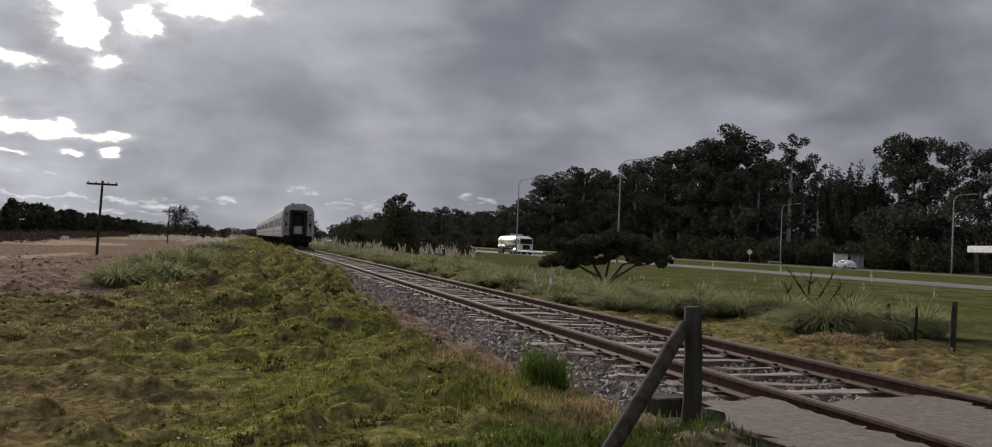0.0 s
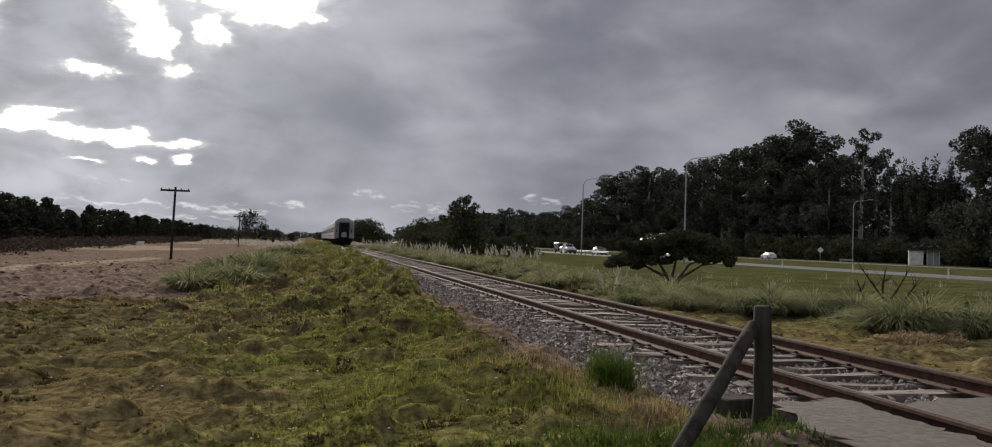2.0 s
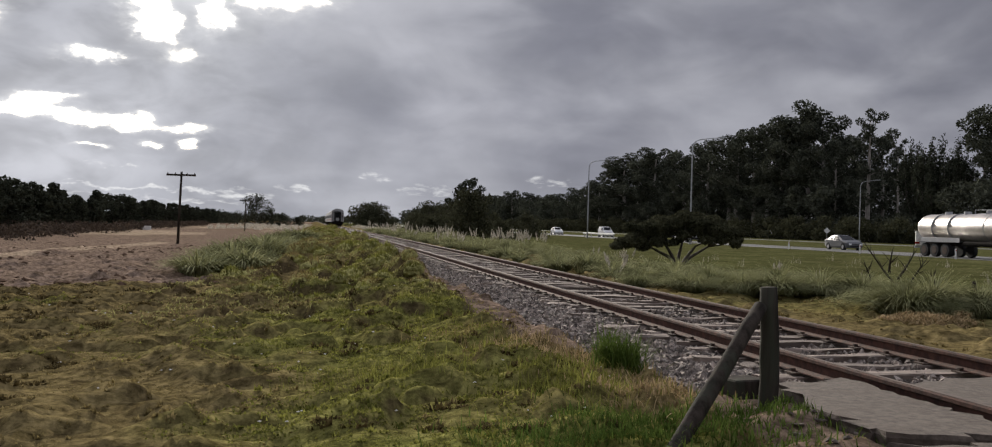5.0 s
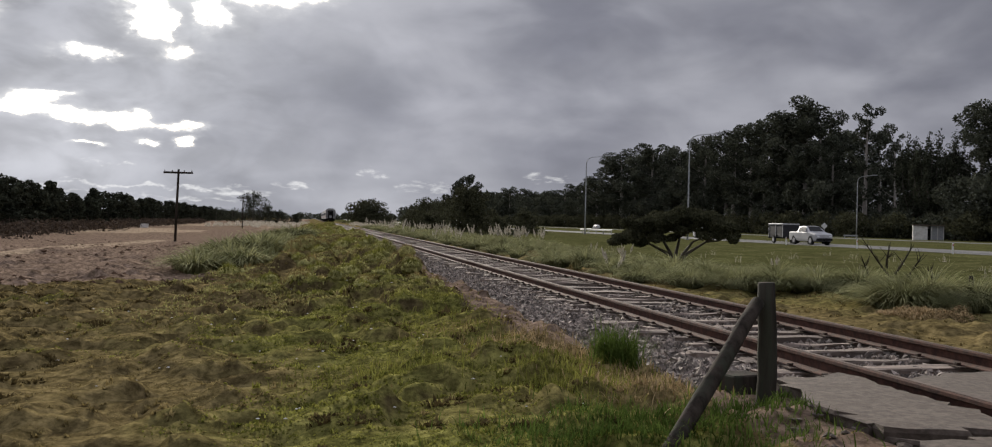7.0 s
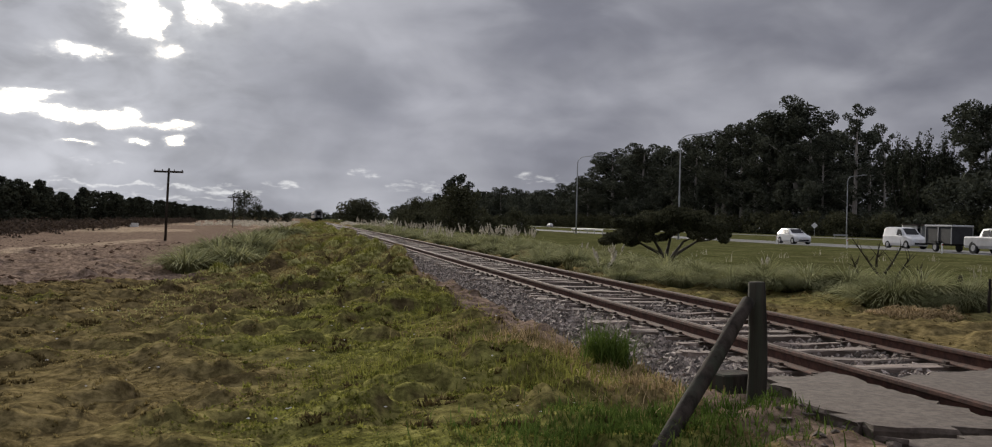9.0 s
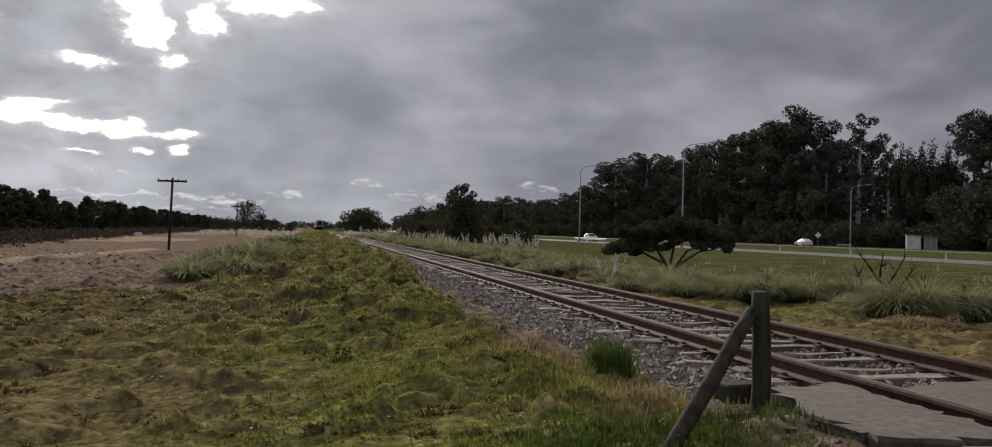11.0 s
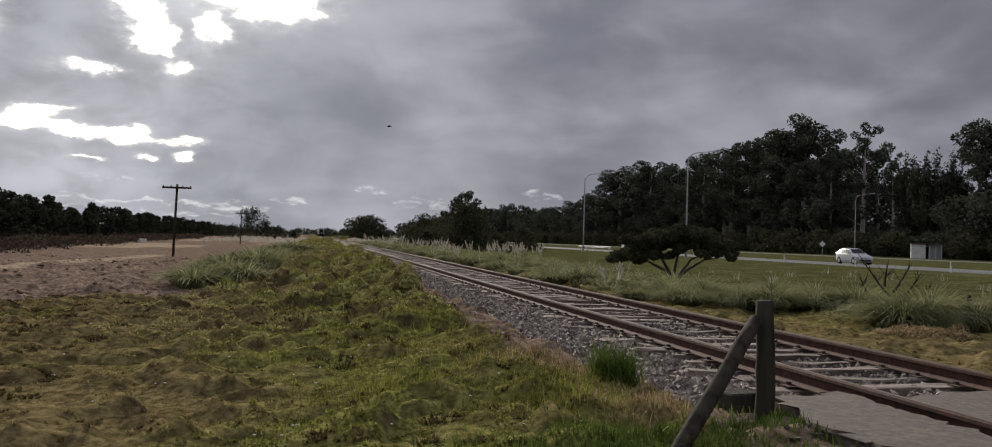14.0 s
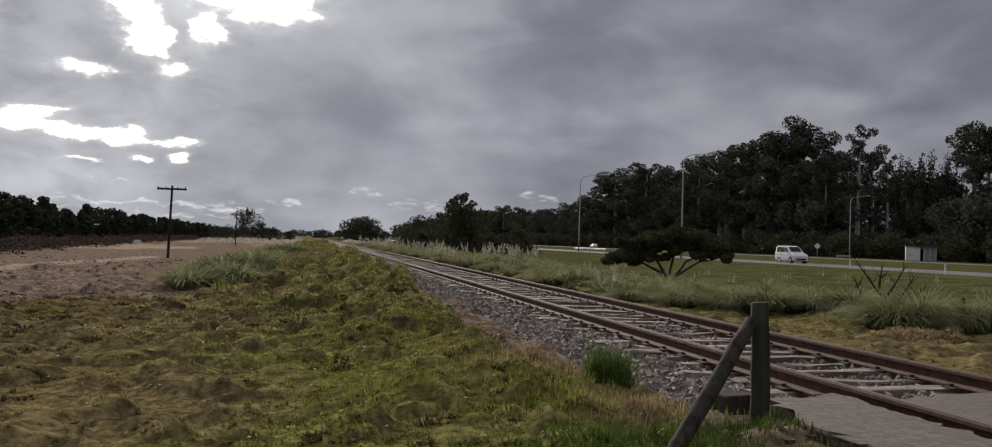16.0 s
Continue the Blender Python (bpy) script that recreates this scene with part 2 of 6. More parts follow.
M_PALE_BARK = material("pale_peeling_bark", (0.16, 0.14, 0.12), (0.40, 0.37, 0.33), 1.0, 0.85, bump=0.4, stretch=(1, 1, 0.3))
M_POSTWOOD = material("weathered_post_timber", (0.014, 0.011, 0.009), (0.062, 0.050, 0.041), 9.0, 0.95, spec=0.1, bump=0.8, bump_scale=30, stretch=(1, 1, 0.12), stain=(0.05, 0.055, 0.04), stain_scale=5, relief=0.01)
M_SLEEPER = material("grey_weathered_sleeper_timber", (0.080, 0.059, 0.047), (0.32, 0.258, 0.218), 6.0, 0.9, bump=0.8, bump_scale=26, stretch=(0.15, 1, 1), per_piece=0.22, stain=(0.10, 0.075, 0.06), stain_scale=2)
M_BALLAST = material("crushed_grey_stone", (0.048, 0.039, 0.033), (0.37, 0.312, 0.268), 14.0, 0.9, bump=0.6, per_piece=0.65)
# far darker than the stones, so shade between them is painted into the bed
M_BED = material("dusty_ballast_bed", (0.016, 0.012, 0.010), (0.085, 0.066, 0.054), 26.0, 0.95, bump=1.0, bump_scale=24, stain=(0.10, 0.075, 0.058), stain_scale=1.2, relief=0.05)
M_RAIL = material("rusty_rail_steel", (0.040, 0.018, 0.012), (0.115, 0.054, 0.037), 12.0, 0.9, metal=0.0, bump=0.25)
M_RAILTOP = material("worn_rail_head", (0.08, 0.055, 0.042), (0.17, 0.125, 0.10), 20.0, 0.75, metal=0.3, bump=0.05, stretch=(1, 0.1, 1))
M_IRON = material("dark_rusty_iron", (0.03, 0.02, 0.016), (0.09, 0.055, 0.04), 20.0, 0.8, metal=0.3)
M_CONC = material("worn_concrete", (0.062, 0.047, 0.037), (0.145, 0.116, 0.094), 16.0, 0.95, bump=0.7, bump_scale=40, stretch=(1, 1, 1), stain=(0.085, 0.064, 0.050), stain_scale=3.2, relief=0.008)
M_ROAD = material("grey_asphalt", (0.060, 0.058, 0.056), (0.115, 0.112, 0.108), 3.0, 0.55, bump=0.15, stretch=(1, 0.2, 1), stain=(0.14, 0.135, 0.125), stain_scale=0.3)
M_LINE = material("road_paint", (0.26, 0.255, 0.235), (0.50, 0.49, 0.46), 6.0, 0.6, bump=0.1)
M_WHITE = material("white_vehicle_paint", (0.66, 0.66, 0.66), (0.76, 0.76, 0.76), 1.0, 0.4, bump=0, coat=0.3, stain=(0.62, 0.60, 0.57), stain_scale=1.5)
M_GREYPAINT = material("grey_vehicle_paint", (0.07, 0.073, 0.078), (0.11, 0.113, 0.12), 1.0, 0.4, metal=0.2, bump=0, coat=0.25)
M_DARKPAINT = material("black_vehicle_paint", (0.010, 0.011, 0.013), (0.02, 0.02, 0.023), 1.0, 0.4, bump=0, coat=0.12, spec=0.25)
M_SILVER = material("silver_vehicle_paint", (0.40, 0.40, 0.41), (0.52, 0.52, 0.53), 1.0, 0.4, metal=0.3, bump=0, coat=0.3)
M_GLASS = material("dark_tinted_glass", (0.008, 0.009, 0.010), (0.014, 0.015, 0.017), 1.0, 0.22, bump=0, spec=0.15)
M_TYRE = material("tyre_rubber", (0.012, 0.012, 0.012), (0.03, 0.03, 0.03), 8.0, 0.85)
M_RIM = material("wheel_rim_alloy", (0.32, 0.32, 0.33), (0.5, 0.5, 0.52), 8.0, 0.4, metal=0.8, bump=0)
M_PLASTIC = material("black_trim_plastic", (0.012, 0.012, 0.012), (0.028, 0.028, 0.028), 8.0, 0.75, spec=0.1)
M_STEEL = material("polished_tank_steel", (0.40, 0.37, 0.36), (0.54, 0.50, 0.48), 2.0, 0.42, metal=0.9, bump=0.05, stain=(0.42, 0.38, 0.34), stain_scale=0.5)
M_ZINC = material("galvanised_steel", (0.28, 0.29, 0.30), (0.42, 0.43, 0.44), 5.0, 0.7, metal=0.1, bump=0.1)
M_LENS = material("headlamp_lens", (0.7, 0.72, 0.74), (0.85, 0.86, 0.88), 5.0, 0.12, bump=0, coat=0.8)
M_RED = material("red_lamp_lens", (0.25, 0.02, 0.015), (0.4, 0.03, 0.02), 5.0, 0.2, bump=0)
M_COACH = material("dusty_white_coach_paint", (0.40, 0.39, 0.39), (0.54, 0.53, 0.52), 1.5, 0.5, bump=0.05, stain=(0.40, 0.37, 0.34), stain_scale=0.8)
# darker than the coach sides: grime plus the shade painted onto the end
M_COACHEND = material("grimy_coach_end_paint", (0.27, 0.27, 0.27), (0.42, 0.42, 0.42), 2.5, 0.6, bump=0.1, stain=(0.18, 0.17, 0.165), stain_scale=1.2)
M_STRIPE = material("dull_red_stripe_paint", (0.30, 0.12, 0.10), (0.38, 0.17, 0.14), 2.0, 0.5, bump=0)
M_ROOFDARK = material("sooty_roof_paint", (0.10, 0.10, 0.10), (0.20, 0.195, 0.19), 2.0, 0.7)
M_UNDER = material("underframe_grime", (0.010, 0.009, 0.008), (0.028, 0.025, 0.022), 3.0, 0.95, spec=0.05)
M_PLASTER = material("white_rendered_wall", (0.62, 0.61, 0.58), (0.78, 0.77, 0.74), 3.0, 0.9, stain=(0.50, 0.47, 0.43), stain_scale=0.8)
M_SIGNWHITE = material("white_sign_face", (0.7, 0.7, 0.7), (0.8, 0.8, 0.8), 3.0, 0.5, bump=0)
M_FEATHER = material("dark_feathers", (0.02, 0.02, 0.02), (0.05, 0.048, 0.045), 20.0, 0.8, bump=0)
M_SOIL = material("clods_of_soil", (0.055, 0.034, 0.023), (0.20, 0.135, 0.095), 6.0, 0.95, bump=0.6, per_piece=0.4, spec=0.0)
M_SCRUB = material("dry_brown_scrub", (0.040, 0.031, 0.024), (0.125, 0.098, 0.078), 2.0, 0.85, bump=0, per_piece=0.4, trans=0.1)
M_HEAP = material("raked_dead_grass", (0.17, 0.120, 0.060), (0.50, 0.38, 0.22), 3.0, 0.85, bump=0, per_piece=0.4, trans=0.2)
M_BANK = material("sunlit_olive_bank_grass", (0.150, 0.142, 0.050), (0.44, 0.41, 0.17), 2.0, 0.75, bump=0, per_piece=0.3, trans=0.25)
M_TARP = material("black_trailer_tarpaulin", (0.014, 0.014, 0.016), (0.035, 0.035, 0.038), 3.0, 0.6, bump=0.3)


# ---- mesh tools ----
def link(name, me, mat=None, parent=None, label=""):
    if mat is not None and not me.materials:
        me.materials.append(mat)
    ob = new(name, me)
    if parent:
        ob.parent = parent
    return tagged(ob, label)


def part(name, bm, mat, parent=None, label="", smooth=False):
    me = bpy.data.meshes.new(name)
    bm.normal_update()
    bm.to_mesh(me)
    bm.free()
    if smooth:
        me.polygons.foreach_set("use_smooth", [True] * len(me.polygons))
    return link(name, me, mat, parent, label)


def arrays(name, verts, faces, mat, parent=None, label="", smooth=False):
    """A mesh from arrays: verts (n, 3), faces (m, k)."""
    me = bpy.data.meshes.new(name)
    verts, faces = np.asarray(verts, dtype=np.float32), np.asarray(faces, dtype=np.int32)
    me.vertices.add(len(verts))
    me.vertices.foreach_set("co", verts.ravel())
    k = faces.shape[1]
    me.loops.add(faces.size)
    me.loops.foreach_set("vertex_index", faces.ravel())
    me.polygons.add(len(faces))
    me.polygons.foreach_set("loop_start", np.arange(len(faces), dtype=np.int32) * k)
    me.polygons.foreach_set("loop_total", np.full(len(faces), k, dtype=np.int32))
    me.polygons.foreach_set("use_smooth", np.full(len(faces), smooth))
    me.update(calc_edges=True)
    return link(name, me, mat, parent, label)


def empty(name, label="", category="", group="", kind=""):
    return tagged(new(name), label, category, group, kind)


def box(bm, c, s, rot=None, bevel=0.0):
    m = Matrix.Translation(c) @ (rot or Matrix()) @ Matrix.Diagonal((*s, 1))
    r = bmesh.ops.create_cube(bm, size=1, matrix=m)
    if bevel:
        es = {e for v in r["verts"] for e in v.link_edges}
        bmesh.ops.bevel(bm, geom=list(es), offset=bevel, segments=1, affect="EDGES", profile=0.5)
    return bm


def rod(bm, a, b, r0, r1=None, seg=8):
    a, b = Vector(a), Vector(b)
    d = b - a
    m = Matrix.Translation((a + b) / 2) @ d.to_track_quat("Z", "Y").to_matrix().to_4x4()
    bmesh.ops.create_cone(bm, cap_ends=True, segments=seg, radius1=r0, radius2=r0 if r1 is None else r1, depth=d.length, matrix=m)
    return bm


def tube(bm, pts, radii, seg=6):
    """A tapered tube along points."""
    rings = []
    for i, p in enumerate(pts):
        p = Vector(p)
        d = (Vector(pts[min(i + 1, len(pts) - 1)]) - Vector(pts[max(i - 1, 0)])).normalized()
        u = d.cross(Vector((0, 1, 0)) if abs(d.y) < 0.85 else Vector((1, 0, 0))).normalized()
        w = d.cross(u)
        rings.append([bm.verts.new(p + (u * math.cos(a) + w * math.sin(a)) * radii[i]) for a in (2 * math.pi * k / seg for k in range(seg))])
    for a, b in zip(rings, rings[1:]):
        for k in range(seg):
            bm.faces.new((a[k], a[(k + 1) % seg], b[(k + 1) % seg], b[k]))
    bm.faces.new(rings[0][::-1]), bm.faces.new(rings[-1])
    return bm


def loft(bm, sections, caps=True):
    rings = [[bm.verts.new(p) for p in s] for s in sections]
    k = len(rings[0])
    for a, b in zip(rings, rings[1:]):
        for i in range(k):
            bm.faces.new((a[i], a[(i + 1) % k], b[(i + 1) % k], b[i]))
    if caps:
        bm.faces.new(rings[0][::-1]), bm.faces.new(rings[-1])
    bmesh.ops.recalc_face_normals(bm, faces=bm.faces[:])
    return bm


def quad(bm, pts):
    bm.faces.new([bm.verts.new(p) for p in pts])
    return bm


def slab(bm, pts, d):
    """A pane: a quad given thickness along its normal."""
    pts = [Vector(p) for p in pts]
    nrm = (pts[1] - pts[0]).cross(pts[2] - pts[0]).normalized() * d
    a, b = [bm.verts.new(p) for p in pts], [bm.verts.new(p + nrm) for p in pts]
    k = len(pts)
    bm.faces.new(a[::-1]), bm.faces.new(b)
    for i in range(k):
        bm.faces.new((a[i], a[(i + 1) % k], b[(i + 1) % k], b[i]))
    return bm


# ---- smooth random fields over the plan ----
_lattice = np.random.RandomState(5).rand(256, 256)


def vnoise(x, y, scale, seed=0):
    u, v = np.asarray(x) * scale + 17.3 * seed, np.asarray(y) * scale + 9.1 * seed
    i, j = np.floor(u).astype(int), np.floor(v).astype(int)
    a, b = u - i, v - j
    a, b = a * a * (3 - 2 * a), b * b * (3 - 2 * b)
    g = lambda p, q: _lattice[p % 256, q % 256]
    return (g(i, j) * (1 - a) + g(i + 1, j) * a) * (1 - b) + (g(i, j + 1) * (1 - a) + g(i + 1, j + 1) * a) * b


def fbm(x, y, scale, seed=0, octaves=4):
    out, amp, tot = 0, 1.0, 0.0
    for k in range(octaves):
        out = out + amp * vnoise(x, y, scale * 2 ** k, seed + k)
        tot += amp
        amp *= 0.5
    return out / tot


def step(v, lo, hi):
    t = np.clip((np.asarray(v, dtype=float) - lo) / (hi - lo), 0, 1)
    return t * t * (3 - 2 * t)


RAIL_TOP, RAIL_L, RAIL_R = 0.52, 4.50, 6.25      # broad gauge
TRACK_X = (RAIL_L + RAIL_R) / 2
ROAD_Z = 0.22


def cushion_top(x, y):
    """1 on the flat tops of the turf cushions, 0 in the worn gaps between them."""
    return step(vnoise(x, y * 0.66, 1.9, 21) + 0.30 * (vnoise(x, y, 5.0, 23) - 0.5), 0.38, 0.58)


def ground_z(x, y):
    x, y = np.asarray(x, dtype=float), np.asarray(y, dtype=float)
    bank = 0.29 * step(x, -1.2, 2.9) + (0.34 * step(y, 18, 42) + 0.25 * step(y, 45, 90)) * step(x, -4.0, 0.6) * step(x, 3.1, 2.2)
    left = bank + 0.10 * (fbm(x, y, 0.35, 1) - 0.5) + 0.16 * (fbm(x, y, 1.3, 2, 3) - 0.5) * step(y, 300, 20) + 0.42 * np.maximum(fbm(x, y * 1.5, 2.3, 6, 4) - 0.52, 0) * step(y, 60, 20) - 0.30 * np.maximum(fbm(x * 0.7, y * 1.6, 1.9, 16, 3) - 0.60, 0) * step(y, 40, 15)
    lumps = np.maximum(fbm(x, y, 0.9, 7, 3) - 0.55, 0) * 1.5 * step(y, 12, 24) * step(y, 260, 120) * step(x, -4.0, -0.5) * (1 - 0.8 * step(y, 35, 60) * step(x, -1.5, 0.0))
    dirt = (0.35 * (fbm(x, y, 0.5, 4) - 0.5) + 0.5 * np.maximum(fbm(x, y, 1.6, 5, 3) - 0.55, 0)) * step(x, -2.5, -4.5) * step(y, 20, 27) * step(y, 60, 40)
    cushions = cushion_top(x, y) * (0.06 + 0.20 * vnoise(x, y, 0.5, 22)) * (0.45 + 0.55 * step(y, 7, 20)) * step(y, 4.5, 8) * step(y, 150, 90) * (0.28 + 0.72 * step(x, -3.6, -1.4)) * step(x, -12, -7) * step(x, 2.7, 2.1)
    cushions = cushions * (1 - step(y, 21, 24) * step(x, -2.6, -3.4))
    left = left + lumps + dirt + cushions
    left = left - 0.22 * np.exp(-((x - 1.9) / 0.42) ** 2 - ((y - 5.1) / 0.6) ** 2)
    left = left + 0.10 * step(x, 2.6, 3.1) * step(y, 7.2, 6.6)
    under = 0.02
    right = 0.10 + (0.16 * (fbm(x, y, 0.8, 3) - 0.5) + 0.55 * np.maximum(fbm(x, y, 1.7, 8, 3) - 0.53, 0) * step(x, 14, 11)) * step(x, 43, 30) - 0.15 * step(x, 12, 20) * step(x, 40, 30)
    right = right + (ROAD_Z - 0.10 + 0.02) * step(x, 38, 44.5)
    z = left + (under - left) * step(x, 3.05, 3.35) * (1 - step(y, 7.2, 6.8)) + (0.24 - left) * step(x, 3.30, 3.55) * step(y, 7.2, 6.8)
    z = z + (right - z) * step(x, 7.9, 8.5)
    on_road = np.maximum(step(x, 43.8, 44.6) * step(x, 54.4, 53.6), step(x, 91.2, 92) * step(x, 101.6, 100.8))
    z = z + (ROAD_Z - 0.06 - z) * on_road
    return z


def gz(x, y):
    return float(ground_z(x, y))


def graded(lo, a, b, hi, fine, grow):
    """Coordinates with a fine spacing from a to b that widens outwards."""
    out = list(np.arange(a, b, fine))
    d, v = fine, out[-1]
    while v < hi:
        d *= grow
        v += d
        out.append(v)
    d, v, first = fine, a, []
    while v > lo:
        d *= grow
        v -= d
        first.append(v)
    return np.array(first[::-1] + out)


# ---- ground ----
def green_amount(x, y):
    g = 0.16 + 1.35 * (fbm(x, y, 0.40, 11) - 0.46)
    g = g + 0.60 * step(x, -1.7, 0.8) * step(x, 3.2, 2.0) - 0.42 * step(x, -0.8, -4.0) + 0.3 * step(y, 6.5, 4.5) * step(x, -0.5, 1.5)
    brown = np.exp(-((x - 3.0 + 0.012 * (y - 14)) / 0.42) ** 2) * step(y, 7, 9) * step(y, 34, 24) * 1.3
    brown = np.maximum(brown, np.exp(-(((x - 3.0) / 0.4) ** 2 + ((y - 7.6) / 0.6) ** 2)))
    foot = np.exp(-(((x - 3.05) / 0.35) ** 2)) * step(y, 7.2, 6.6)
    patch = 0.7 * np.exp(-(((x + 4.7) / 1.3) ** 2 + ((y - 19.3) / 1.2) ** 2))
    return g - brown - 1.2 * foot + patch - 0.55 * step(y, 18, 32)


def build_ground():
    xs = graded(-2600, -6.5, 8.7, 2600, 0.09, 1.06)
    ys = graded(-600, 3.2, 24.0, 4200, 0.09, 1.018)
    X, Y = np.meshgrid(xs, ys)
    Z = ground_z(X, Y)
    nx, ny = len(xs), len(ys)
    idx = np.arange(nx * ny).reshape(ny, nx)
    faces = np.stack([idx[:-1, :-1], idx[:-1, 1:], idx[1:, 1:], idx[1:, :-1]], -1).reshape(-1, 4)
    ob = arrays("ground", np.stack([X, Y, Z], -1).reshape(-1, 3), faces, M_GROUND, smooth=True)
    green = green_amount(X, Y)
    right = step(X, 8.2, 9.5)
    green = green * (1 - right) + right * (0.20 + 0.54 * step(X, 14, 20) + 0.9 * (fbm(X, Y, 0.16, 20) - 0.5))
    edge = Y - 23.5 + 3.2 * (fbm(X, Y, 0.45, 13) - 0.5) * 2 - 0.10 * (X + 8)
    dirt = step(edge, -0.6, 0.8) * step(X + 1.2 * (fbm(X, Y, 0.4, 15) - 0.5), -1.9, -2.8)
    dirt = dirt * step(X, -42, -28)
    dirt = np.maximum(dirt, 0.55 * np.exp(-((X - 9.3) / 1.0) ** 2) * step(Y, 15, 9))
    toe = np.exp(-((X - 2.80 + 0.3 * (fbm(X, Y, 0.7, 43) - 0.5) * 2) / 0.58) ** 2) * step(Y, 9.8, 11.5) * step(Y, 34, 22)
    foot = np.exp(-((X - 3.1) / 0.32) ** 2) * step(Y, 7.6, 7.0)
    dirt = np.maximum(dirt, np.maximum(toe * 0.85, foot))
    # a pale cart track over the bare soil
    path = np.exp(-((X + 11.9 - 0.085 * (Y - 40.5) + 0.5 * (fbm(X, Y, 0.2, 35) - 0.5)) / 0.85) ** 2) * 1.15 * step(Y, 28, 36) * step(Y, 74, 62)
    path = np.maximum(path, 0.75 * step(Y + 22 * (fbm(X, Y, 0.12, 31) - 0.5), 82, 96) * step(X, -5, -7) * step(X, -26, -22) * step(fbm(X, Y * 0.4, 0.22, 33), 0.44, 0.56))
    cover = np.stack([green, path, dirt, np.ones_like(green)], -1).clip(0, 1).astype(np.float32)
    at = ob.data.color_attributes.new("cover", "FLOAT_COLOR", "POINT")
    at.data.foreach_set("color", cover.ravel())
    tagged(ob, "uneven field of turf, dry grass and bare soil", "ground", kind="structure")


build_ground()


# ---- railway ----
def rail_section(x):
    """Half-rounded head, thin web, broad foot."""
    t = RAIL_TOP
    half = [(0.030, t), (0.037, t - 0.010), (0.036, t - 0.036), (0.010, t - 0.050), (0.009, t - 0.118), (0.030, t - 0.132), (0.070, t - 0.142), (0.070, t - 0.152)]
    return [(x + a, z) for a, z in half] + [(x - a, z) for a, z in half[::-1]]


def sleeper_mesh(seed):
    rnd = random.Random(seed)
    bm = bmesh.new()
    box(bm, (0, 0, -0.075), (2.75, 0.245, 0.15), bevel=0.012)
    bmesh.ops.subdivide_edges(bm, edges=[e for e in bm.edges if abs(e.verts[0].co.x - e.verts[1].co.x) > 1], cuts=7)
    for v in bm.verts:
        v.co.y += rnd.uniform(-0.026, 0.026)
        v.co.z += rnd.uniform(-0.022, 0.006)
        if abs(v.co.x) > 1.3:
            v.co.x += rnd.uniform(-0.06, 0.03) * (1 if v.co.x > 0 else -1)
    me = bpy.data.meshes.new("sleeper")
    bm.to_mesh(me)
    bm.free()
    me.materials.append(M_SLEEPER)
    return me


